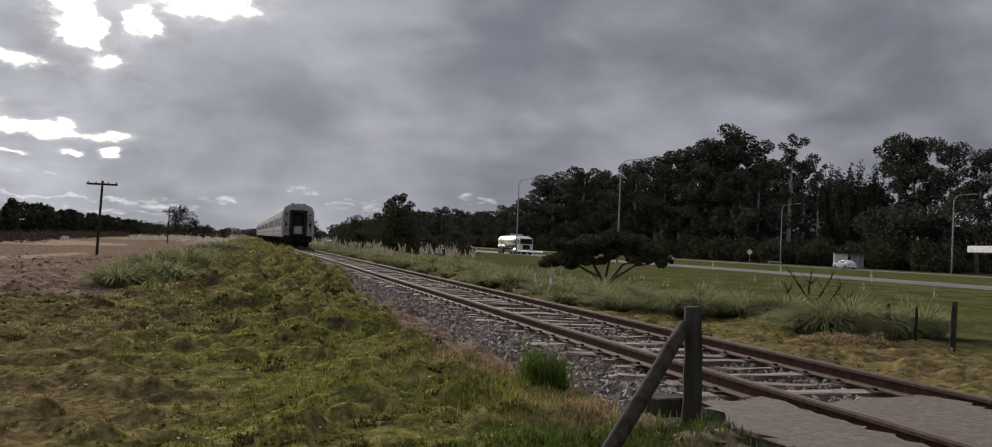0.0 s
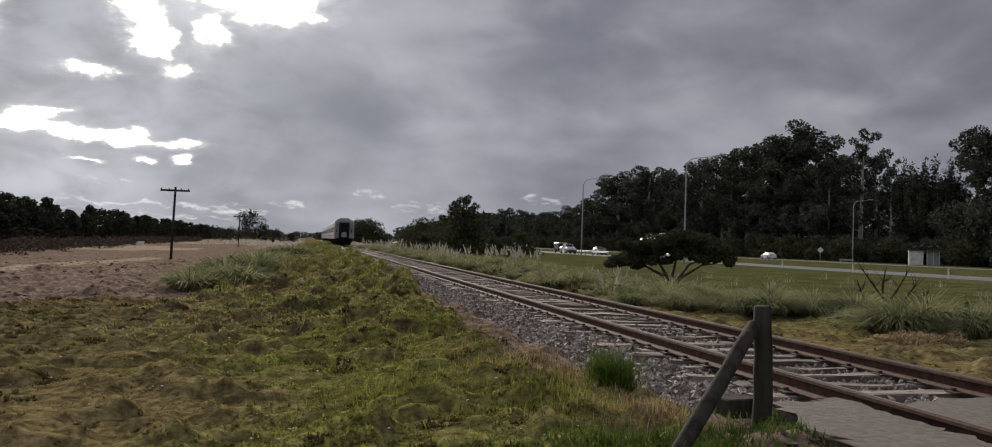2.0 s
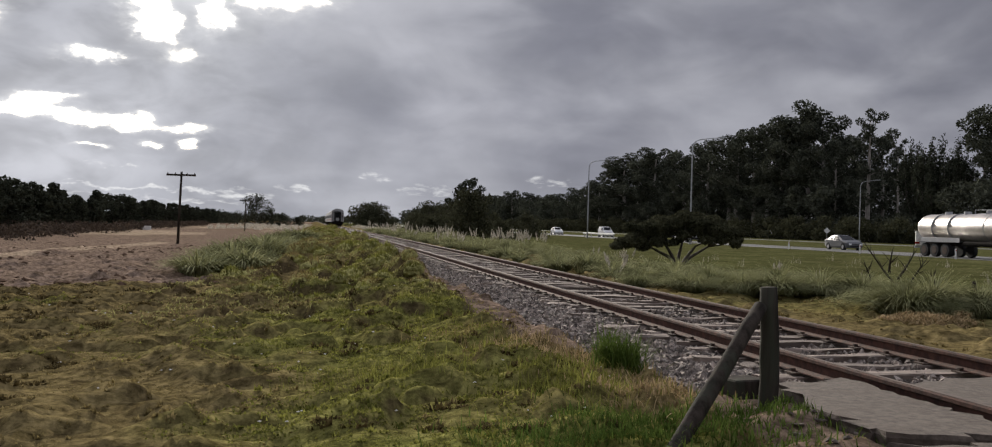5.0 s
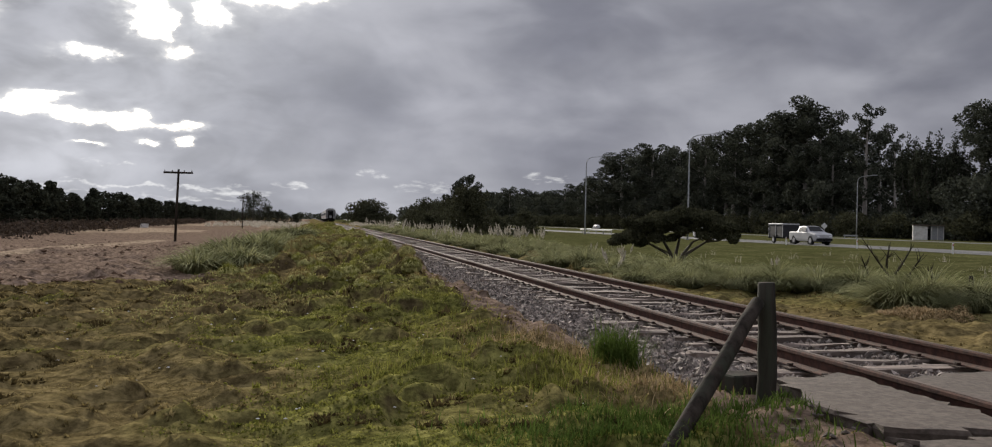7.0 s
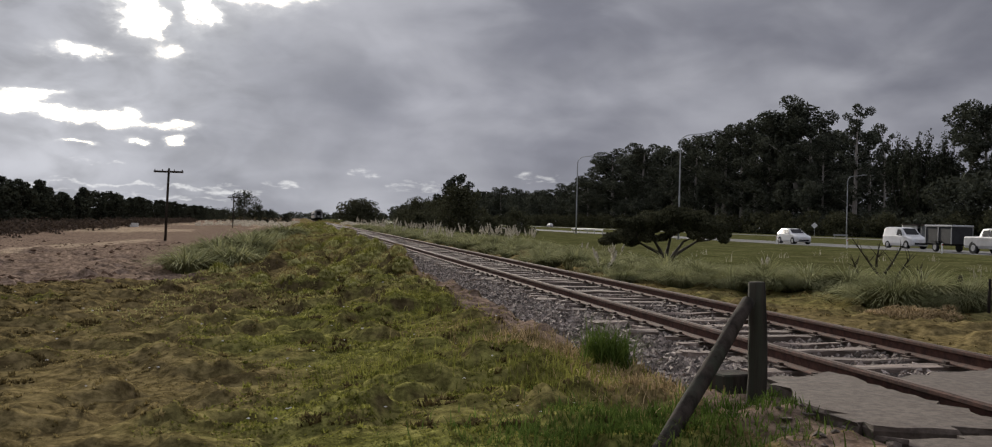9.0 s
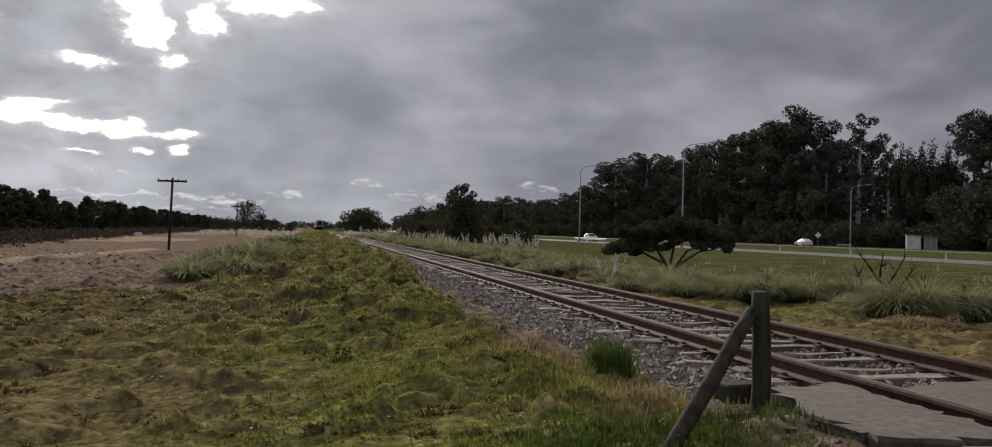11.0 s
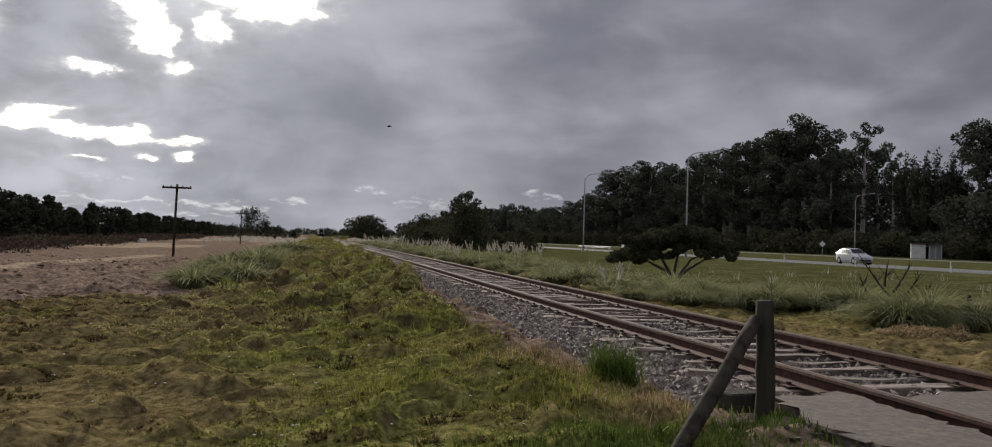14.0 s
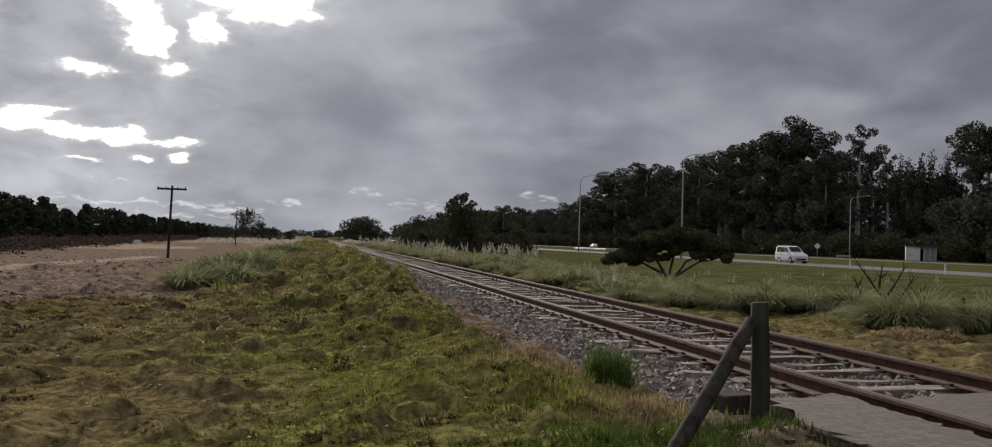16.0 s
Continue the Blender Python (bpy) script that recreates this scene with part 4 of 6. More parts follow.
    px = (cx[:, None] + 1.5 * big[:, None] * rr * np.cos(a)).ravel()
    py = (cy[:, None] + 0.9 * big[:, None] * rr * np.sin(a)).ravel()
    lens = np.repeat(big, per) * r.uniform(0.5, 1.1, px.size)
    v, f = blade_strips(np.stack([px, py, ground_z(px, py) - 0.01], -1), a.ravel(), lens, np.repeat(0.020 + 0.0012 * cy, per), np.clip(r.normal(0.5, 0.22, px.size), 0.1, 1.0), 2, r)
    tagged(arrays("matted_hummocks", v, f, M_DULL), "dull matted grass hummocks over the field", "grass", kind="stuff")
    # olive grass on the cushion tops of the bank, sunlight painted as paler blades
    n = 150000
    y = 13 + 70 * r.rand(n) ** 1.5
    x = r.uniform(-3.4, 2.5, n)
    keep = (r.rand(n) < cushion_top(x, y) ** 3) & (r.rand(n) < step(y, 13, 22)) & (fbm(x, y, 0.6, 72) + 0.4 * r.rand(n) > 0.52) & ~((y > 27) & (x < -2.2))
    x, y = x[keep], y[keep]
    m = len(x)
    v, f = blade_strips(np.stack([x, y, ground_z(x, y) - 0.01], -1), r.uniform(0, 6.28, m), r.uniform(0.05, 0.11, m), 0.014 + 0.0008 * y, r.uniform(0.4, 1.0, m), 2, r)
    tagged(arrays("bank_grass", v, f, M_BANK), "short olive grass over the cushions of the bank", "grass", kind="stuff")
    # tiny pale flowers and litter scattered through the turf
    k = 130
    cy = 4.6 + 17 * r.rand(k) ** 1.2
    cx = r.uniform(-6, 2.7, k)
    octa = np.array([[1, 0, 0], [-1, 0, 0], [0, 1, 0], [0, -1, 0], [0, 0, 1], [0, 0, -1]], float)
    of = np.array([[0, 2, 4], [2, 1, 4], [1, 3, 4], [3, 0, 4], [2, 0, 5], [1, 2, 5], [3, 1, 5], [0, 3, 5]])
    v = octa[None] * r.uniform(0.005, 0.012, (k, 1, 1)) * (1 + 0.04 * cy[:, None, None]) * (1.2, 1.2, 0.6) + np.stack([cx, cy, ground_z(cx, cy) + 0.03], -1)[:, None, :]
    tagged(arrays("pale_flowers", v.reshape(-1, 3), (np.arange(k)[:, None, None] * 6 + of[None]).reshape(-1, 3), M_PLASTER), "tiny pale flowers and litter in the turf", "flowers", kind="stuff")
    # clods on the bare soil and along its edge
    k = 5200
    cy = 21.5 + 42 * r.rand(k) ** 1.6
    cx = r.uniform(-24, -2.2, k)
    ok = (fbm(cx, cy, 0.5, 61) + 0.25 * (cy < 27) > 0.52) & (cy > 22.6 + 0.1 * (cx + 8)) & (cx > -0.45 * cy)
    cx, cy = cx[ok], cy[ok]
    m = len(cx)
    octa = np.array([[1, 0, 0], [-1, 0, 0], [0, 1, 0], [0, -1, 0], [0, 0, 1], [0, 0, -1]], float)
    of = np.array([[0, 2, 4], [2, 1, 4], [1, 3, 4], [3, 0, 4], [2, 0, 5], [1, 2, 5], [3, 1, 5], [0, 3, 5]])
    sz = 0.02 + 0.09 * r.rand(m) ** 3
    v = octa[None] * r.uniform(0.5, 1.3, (m, 6, 1)) * sz[:, None, None] * (1.3, 1.1, 0.7) + np.stack([cx, cy, ground_z(cx, cy)], -1)[:, None, :]
    tagged(arrays("soil_clods", v.reshape(-1, 3), (np.arange(m)[:, None, None] * 6 + of[None]).reshape(-1, 3), M_SOIL), "loose clods on bare ploughed soil", "soil", kind="stuff")
    # a taller green tuft against the ballast and rank grass at the foot of the bank
    for name, cx, cy, sx, sy, k, hgt, mat, label in (("grass_tuft", 2.92, 9.0, 0.11, 0.12, 800, 0.46, M_LUSH, "dense bright green grass tuft at the ballast edge"),
                                                 ("grass_tuft", 2.25, 6.05, 0.60, 0.45, 3400, 0.14, M_LUSH, "rank green grass round a brace post"),
                                                 ("grass_tuft", 2.2, 11.0, 0.45, 0.6, 600, 0.17, M_STRAW, "dry tawny grass clump on the bank"),
                                                 ("grass_tuft", 3.25, 6.35, 0.22, 0.10, 200, 0.13, M_LUSH, "green grass at the foot of a fence post"),
                                                 ("grass_tuft", 2.75, 7.75, 0.24, 0.42, 1500, 0.12, M_HEAP, "matted rusty dead grass beside the ballast"),
                                                 ("grass_tuft", 2.45, 10.2, 0.30, 0.5, 900, 0.16, M_HEAP, "matted rusty dead grass beside the ballast"),
                                                 ("grass_tuft", 2.3, 8.3, 0.35, 0.5, 1600, 0.15, M_BLADE, "long green grass on the bank"),
                                                 ("grass_tuft", 0.9, 9.4, 0.5, 0.4, 700, 0.16, M_BLADE, "long green grass on the bank"),
                                                 ("grass_tuft", 1.6, 14.5, 0.5, 1.2, 900, 0.15, M_BLADE, "long green grass on the bank")):
        px, py = r.normal(cx, sx, k), r.normal(cy, sy, k)
        v, f = blade_strips(np.stack([px, py, ground_z(px, py) - 0.01], -1), r.uniform(0, 6.28, k), hgt * r.uniform(0.5, 1.2, k), r.uniform(0.006, 0.013, k), r.uniform(0.2, 0.8, k), 3, r)
        tagged(arrays(name, v, f, mat), label, "grass", "grass tufts", "stuff")


build_turf()


def tussock_mesh(seed, n, width, segs, spread=0.36, length=1.0):
    """A mop of leaves that arch over to a rounded dome."""
    r = np.random.RandomState(seed)
    a, d = r.uniform(0, 6.28, n), spread * np.sqrt(r.rand(n))
    roots = np.stack([d * np.cos(a), d * np.sin(a), -0.08 * np.ones(n)], -1)
    lean = a + r.normal(0, 0.45, n)
    v, f = blade_strips(roots, lean, length * r.uniform(0.72, 1.04, n), width * r.uniform(0.7, 1.4, n), np.clip(0.52 + 0.55 * d / spread + r.normal(0, 0.07, n), 0.42, 1.12), segs, r)
    v[:, 2] *= 1.25
    ob = arrays("leaves", v, f, M_TUSSOCK)
    me = ob.data
    bpy.data.objects.remove(ob)
    return me


def plume_mesh(seed, k=5):
    r = np.random.RandomState(seed)
    vs, fs, base = [], [], 0
    for _ in range(k):
        a, top = r.uniform(0, 6.28), r.uniform(0.85, 1.3)
        foot = np.array([0.15 * math.cos(a), 0.15 * math.sin(a), 0.2])
        tip = np.array([0.5 * math.cos(a), 0.5 * math.sin(a), top])
        m = 110
        t = r.rand(m) ** 0.8
        p = foot + (tip - foot) * (0.62 + 0.38 * t)[:, None] + r.normal(0, 0.024, (m, 3)) * (1.2 - t)[:, None]
        d = r.normal(0, 1, (m, 3)) * (0.012, 0.012, 0.05)
        e = r.normal(0, 1, (m, 3)) * 0.012
        q = np.stack([p - d, p - e, p + d, p + e], 1).reshape(-1, 3)
        vs.append(q)
        fs.append(np.arange(m * 4).reshape(m, 4) + base)
        base += m * 4
        s = np.array([foot - (0.008, 0, 0), foot + (0.008, 0, 0), tip + (0.004, 0, 0), tip - (0.004, 0, 0)])
        vs.append(s)
        fs.append(np.arange(4).reshape(1, 4) + base)
        base += 4
    ob = arrays("plume", np.concatenate(vs), np.concatenate(fs), M_PLUME)
    me = ob.data
    bpy.data.objects.remove(ob)
    return me


def build_tussocks():
    near_kinds = [tussock_mesh(60 + i, 1500, 0.016, 4) for i in range(4)]
    far_kinds = [tussock_mesh(70 + i, 340, 0.042, 3) for i in range(5)]
    plumes = [plume_mesh(80 + i) for i in range(3)]
    rnd = random.Random(9)

    def put(x, y, s, squash=0.8, plume=0.0, label="arching clump of grey-green pampas grass"):
        ob = empty("pampas_tussock", label, "grass", "pampas tussocks")
        link("leaves", rnd.choice(near_kinds if y < 27 else far_kinds), None, ob)
        if rnd.random() < plume:
            link("plume", rnd.choice(plumes), None, ob, "pale feathery plumes")
        ob.matrix_basis = pose(x, y, gz(x, y), 0, 0, rnd.uniform(0, 360)) @ Matrix.Diagonal((s, s, s * squash, 1))

    mounds = []
    for k in range(4):
        r = np.random.RandomState(300 + k)
        bm = bmesh.new()
        bmesh.ops.create_icosphere(bm, subdivisions=3, radius=0.34)
        for v in bm.verts:
            nz = 1 + 0.35 * (noise.noise(v.co * 5 + Vector((k * 9, 0, 0))))
            v.co = Vector((v.co.x * nz * 1.25, v.co.y * nz, v.co.z * nz * 0.55))
        me = bpy.data.meshes.new("mound")
        bm.to_mesh(me)
        bm.free()
        me.materials.append(M_MOUND)
        m = 240
        a, u = r.uniform(0, 6.28, m), r.rand(m)
        rt = np.stack([0.40 * np.sqrt(1 - u * u) * np.cos(a), 0.33 * np.sqrt(1 - u * u) * np.sin(a), 0.17 * u], -1)
        v, f = blade_strips(rt, a, r.uniform(0.07, 0.19, m), r.uniform(0.014, 0.03, m), np.clip(1.0 - 0.7 * u + r.normal(0, 0.1, m), 0.1, 1.1), 2, r)
        o = arrays("grass_cap", v, f, M_BLADE if k % 2 else M_STRAW)
        mounds.append((me, o.data))
        bpy.data.objects.remove(o)

    def lump(x, y, s):
        ob = empty("grass_lump", "low mossy lump of green and brown grass on the bank", "grass", "grass lumps")
        s *= min(1.0, max(0.3, (y - 6) / 24))
        mound, blades = rnd.choice(mounds)
        link("mound", mound, None, ob)
        link("grass_cap", blades, None, ob)
        ob.matrix_basis = pose(x, y, gz(x, y) + 0.02, 0, 0, rnd.uniform(0, 360)) @ Matrix.Diagonal((s, s, 1.45 * s, 1))

    # broad mounds across the railway, then a close strip of smaller ones
    big = ((11.5, 17.4, 1.25), (12.4, 17.9, 1.45), (13.3, 17.6, 1.3), (14.3, 17.9, 1.05), (12.2, 21.9, 1.25), (13.1, 21.6, 1.25), (13.9, 22.4, 0.95), (10.2, 22.0, 1.0), (10.9, 21.7, 1.05),
           (11.5, 23.4, 0.9), (9.6, 24.2, 0.85), (10.6, 24.8, 1.0), (9.4, 26.8, 0.9), (10.5, 27.4, 1.0), (9.3, 29.6, 0.95))
    taken = [(x, y) for x, y, s in big]
    for x, y, s in big:
        put(x, y, s, rnd.uniform(0.95, 1.1))
    for i in range(520):
        y = 22.0 + 150 * rnd.random() ** 1.7
        x = (9.0 if y < 25 else 8.6) + rnd.random() ** 1.4 * (3.4 + 0.05 * y)
        if any((x - a) ** 2 + (y - b) ** 2 < 0.9 + 0.006 * y for a, b in taken):
            continue
        taken.append((x, y))
        put(x, y, rnd.uniform(0.6, 1.05) * (1 + 0.003 * y), rnd.uniform(0.85, 1.2), 0.03 if y < 60 else 0.10)
    # plumed stands
    for n, x0, x1, y0, y1 in ((13, 11.6, 16.4, 63, 76), (7, 12.2, 15.0, 100, 124), (9, 12.5, 16.5, 180, 250)):
        for i in range(n):
            put(rnd.uniform(x0, x1), rnd.uniform(y0, y1), rnd.uniform(0.85, 1.1) * (1 + 0.001 * y0), 1.0, 0.8, "pampas clump with pale feathery plumes")
    for x, y in ((13.6, 46.5), (14.2, 28.5)):
        put(x, y, 0.6, 0.9, 1.0, "pampas clump with pale feathery plumes")
    # clump on the bank beside the bare soil
    for i in range(46):
        t = rnd.random()
        put(-2.6 + 1.7 * t + rnd.uniform(-0.7, 0.5), 27.2 + 24 * t + rnd.uniform(-1, 3), rnd.uniform(1.05, 1.6), rnd.uniform(0.85, 1.05), 0.0)
    # knee-high lumps of grass along the crest of the bank
    for i in range(120):
        y = 19 + 71 * rnd.random() ** 1.3
        x = rnd.uniform(-2.2, 2.4 if y < 34 else -0.4)
        lump(x, y, rnd.uniform(0.5, 1.0))
    for i in range(150):
        y = 18 + 89 * rnd.random() ** 1.3
        lump(rnd.uniform(-0.8, 2.5 if y < 60 else 1.9), y, rnd.uniform(0.6, 1.1))


build_tussocks()


def leaf_cloud(blobs, per, size, r, flat=0.75):
    """Small leaf sprays scattered through clumps; blobs (n,4): x, y, z, radius."""
    blobs = np.asarray(blobs)
    w = blobs[:, 3] ** 2
    cnt = np.maximum(4, (per * w / w.sum()).astype(int))
    b = np.repeat(blobs, cnt, axis=0)
    n = len(b)
    d = r.normal(0, 1, (n, 3))
    d /= np.linalg.norm(d, axis=1)[:, None]
    rad = b[:, 3:4] * (0.45 + 0.62 * r.rand(n, 1) ** 0.6)
    p = b[:, :3] + d * rad * (1, 1, flat)
    u = r.normal(0, 1, (n, 3))
    u /= np.linalg.norm(u, axis=1)[:, None]
    v = np.cross(u, r.normal(0, 1, (n, 3)))
    v /= np.linalg.norm(v, axis=1)[:, None] + 1e-6
    s = size * r.uniform(0.5, 1.3, (n, 1))
    q = np.stack([p - u * s, p - v * s * 0.45, p + u * s, p + v * s * 0.45], 1)
    return q.reshape(-1, 3), np.arange(n * 4).reshape(n, 4)


def tree(name, label, seed, height, crown_from, width, blobs_n, leaves, leaf, mat, bark, shape="tall", category="tree", group="", clump=0.30):
    """A tapered trunk with limbs ending in leaf clumps."""
    r = np.random.RandomState(seed)
    rnd = random.Random(seed)
    ob = empty(name, label, category, group)
    bm = bmesh.new()
    bend = [rnd.uniform(-0.03, 0.03) * height for _ in range(2)]
    trunk = [(bend[0] * t * t, bend[1] * t * t, -0.3 + (height * 0.93 + 0.3) * t) for t in (0, 0.2, 0.4, 0.6, 0.8, 1.0)]
    base = height * 0.018 + 0.05
    tube(bm, trunk, [base * k for k in (1.25, 1.0, 0.8, 0.6, 0.38, 0.12)], 7)
    blobs = []
    for i in range(blobs_n):
        t = i / max(1, blobs_n - 1)
        h = crown_from + (1 - crown_from) * t ** 0.9
        if shape == "cone":
            reach = width * (1.02 - t) * rnd.uniform(0.55, 1.0)
        elif shape == "dome":
            reach = width * math.sqrt(max(0.05, 1 - (t * 0.95) ** 2)) * rnd.uniform(0.4, 1.0)
        elif shape == "flat":
            reach = width * rnd.uniform(0.15, 1.0)
            h = 0.72 + 0.25 * rnd.random() - 0.30 * (reach / width) ** 2
        else:
            reach = width * math.sin(math.pi * (0.25 + 0.58 * t)) * rnd.uniform(0.35, 1.0)
        a = i * 2.399 + rnd.uniform(-0.6, 0.6)
        z = h * height
        f = min(0.98, max(0.1, (z - reach * 0.55) / (height * 0.93)))
        root = Vector((bend[0] * f * f, bend[1] * f * f, f * height * 0.93))
        tip = Vector((bend[0] * f * f + reach * math.cos(a), bend[1] * f * f + reach * math.sin(a), z))
        mid = root.lerp(tip, 0.5) + Vector((0, 0, -0.06 * reach))
        tube(bm, [root, mid, tip], [base * 0.34 * (1.05 - f * 0.8), base * 0.22 * (1.05 - f * 0.8), 0.02], 5)
        rad = width * (clump if shape != "cone" else 0.22) * rnd.uniform(0.65, 1.2)
        blobs.append((tip.x, tip.y, tip.z, rad))
        if shape != "flat":
            blobs.append((mid.x, mid.y, mid.z + 0.1 * rad, rad * 0.75))
    part("trunk", bm, bark, ob, smooth=True)
    v, f = leaf_cloud(blobs, leaves, leaf, r)
    arrays("crown", v, f, mat, ob)
    return ob


def feathery_conifer(name, label, seed, height, width, leaves, mat, bark, group=""):
    """Many steep limbs from a low fork, each a wispy upright spire."""
    r = np.random.RandomState(seed)
    rnd = random.Random(seed)
    ob = empty(name, label, "tree", group)
    bm = bmesh.new()
    tube(bm, [(0, 0, -0.3), (0.1, 0, height * 0.4), (0.15, 0.1, height * 0.7), (0.1, 0, height * 0.86)], [0.42, 0.3, 0.14, 0.03], 7)
    blobs = []
    for i in range(17):
        a = i * 2.399 + rnd.uniform(-0.4, 0.4)
        reach = width * math.sqrt((i + 0.5) / 17)
        top = height * (1.02 - 0.34 * (reach / width) ** 1.5) * rnd.uniform(0.86, 1.0)
        low = height * rnd.uniform(0.06, 0.28)
        root, tip = Vector((0, 0, low)), Vector((reach * math.cos(a), reach * math.sin(a), top))
        mid = Vector((tip.x * 0.75, tip.y * 0.75, low + (top - low) * 0.45))
        tube(bm, [root, mid, tip], [0.15, 0.09, 0.015], 5)
        for k in range(16):
            t = (k + rnd.random()) / 16
            p = mid.lerp(tip, t * 1.02) if t > 0.25 else root.lerp(mid, 0.4 + 2.4 * t)
            blobs.append((p.x + rnd.uniform(-0.4, 0.4), p.y + rnd.uniform(-0.4, 0.4), p.z, (0.45 + 0.75 * (1 - t) ** 0.8) * rnd.uniform(0.75, 1.2)))
    part("trunk", bm, bark, ob, smooth=True)
    v, f = leaf_cloud(blobs, leaves, 0.32, r, 1.9)
    arrays("crown", v, f, mat, ob)
    return ob


def build_woods():
    """Tall dark wood beyond the highway, tree by tree, with its undergrowth."""
    rnd = random.Random(31)
    gum = [tree("eucalyptus_tree", "tall dark eucalyptus in a dense roadside wood", 100 + i, 30, 0.26, 7.6, 19, 7200, 0.40, M_LEAF, M_PALE_BARK, "tall", group="roadside wood", clump=0.29) for i in range(4)]
    slim = [tree("eucalyptus_tree", "slender open eucalyptus with pale limbs", 120 + i, 29, 0.30, 5.6, 19, 3600, 0.36, M_LEAF, M_PALE_BARK, "tall", group="roadside wood", clump=0.24) for i in range(2)]
    cone = [feathery_conifer("conifer_tree", "dark feathery conifer in a roadside wood", 140 + i, 24, 4.4, 8500, M_PINE, M_BARK, "roadside wood") for i in range(3)]
    used = set()

    def plant(kind, x, y, h, ref, wide=1.0):
        m = pose(x, y, gz(x, y), 0, 0, rnd.uniform(0, 360)) @ Matrix.Diagonal((h / ref * wide, h / ref * wide, h / ref, 1))
        if kind.name in used:
            ob = copy_thing(kind, pose(0, 0, 0))
        else:
            used.add(kind.name)
            ob = kind
        ob.matrix_basis = m

    # the skyline, from the far end of the wood to the near end
    line = ((700, 25), (640, 24), (594, 26), (545, 23), (500, 21), (470, 20), (445, 23), (420, 24), (404, 25), (385, 31), (374, 32), (362, 29), (350, 30), (338, 32), (325, 30), (312, 28),
            (300, 30), (288, 31), (278, 30), (269, 31), (257, 31.5), (248, 31), (241, 33), (234, 32), (228, 35), (221, 31.5))
    for i, (y, h) in enumerate(line):
        plant(gum[i % 4], 122 + rnd.uniform(-2, 3), y, h * (0.88 if y > 380 else 0.95), 30, rnd.uniform(0.95, 1.2) * (1.35 if y > 330 else 1.0))
        plant(gum[(i + 1) % 4], 134 + rnd.uniform(-3, 5), y + rnd.uniform(-5, 5), h * rnd.uniform(0.72, 0.9), 30, rnd.uniform(0.9, 1.2))
    plant(gum[2], 121, 212, 23, 30, 0.9)
    plant(slim[0], 121, 198, 29.0, 29, 0.95)
    plant(slim[1], 124, 191, 22.0, 29, 0.8)
    for k, (y, h, w) in enumerate(((182.5, 24.0, 0.9), (175.0, 23.0, 1.0), (169.5, 22.0, 0.85))):
        plant(cone[k], 122 + rnd.uniform(-1, 1), y, h, 24, w)
    for y, h in ((164, 25), (159, 25), (151, 23.5), (143, 21), (134, 17)):
        plant(gum[int(y) % 4], 125 + rnd.uniform(-1, 2), y, h, 30, 1.05)
    for y in (205, 187, 168, 150):
        plant(gum[y % 4], 138, y, rnd.uniform(6.0, 7.5), 30, 1.5)
    # undergrowth that closes the foot of the wood
    r = np.random.RandomState(77)
    n = 700
    by = 95 + 640 * r.rand(n) ** 1.25
    bx = r.uniform(116, 132, n)
    br = r.uniform(1.8, 3.4, n)
    bz = 0.5 + r.rand(n) * np.where(by > 205, 15.0, np.where(by < 166, 10.5, 4.6))
    sel = by > 137
    v, f = leaf_cloud(np.stack([bx, by, bz, br], -1)[sel], 130000, 0.45, r)
    n = 700
    by2 = 120 + 620 * r.rand(n) ** 1.2
    deep = np.stack([r.uniform(142, 160, n), by2, 1 + r.rand(n) * np.where(by2 > 215, 17, np.where(by2 < 166, 9.0, 2.5)), r.uniform(2.5, 4.5, n)], -1)
    m = 420
    ey = 128 + 520 * r.rand(m) ** 1.2
    edge = np.stack([r.uniform(112.5, 118, m), ey, 0.6 + 4.2 * r.rand(m), r.uniform(1.2, 2.4, m)], -1)[ey > 137]
    edge = edge[~((edge[:, 0] < 117) & (np.abs(edge[:, 1] - 163) < 7))]
    v4, f4 = leaf_cloud(edge, 60000, 0.36, r)
    tagged(arrays("wood_edge_scrub", v4, f4, M_SHRUB), "dark scrub along the edge of the wood", "undergrowth", kind="stuff")
    v2, f2 = leaf_cloud(deep, 42000, 1.0, r)
    n = 900
    fy = r.uniform(600, 1500, n)
    farw = np.stack([r.uniform(112, 190, n) + 0.02 * (fy - 600), fy, r.rand(n) * 20, r.uniform(4, 7, n)], -1)
    n = 260
    low = np.stack([r.uniform(-420, 260, n), r.uniform(1500, 1750, n), r.rand(n) * 7, r.uniform(5, 9, n)], -1)
    v3, f3 = leaf_cloud(np.concatenate([farw, low]), 60000, 2.0, r)
    tagged(arrays("distant_woods", v3, f3, M_LEAF), "dark woods along the horizon", "wood", kind="stuff")
    tagged(arrays("deep_wood", v2, f2, M_LEAF), "dark interior of the wood behind its first trees", "wood", kind="stuff")
    tagged(arrays("wood_undergrowth", v, f, M_LEAF), "dense dark undergrowth at the foot of the wood", "undergrowth", kind="stuff")


build_woods()


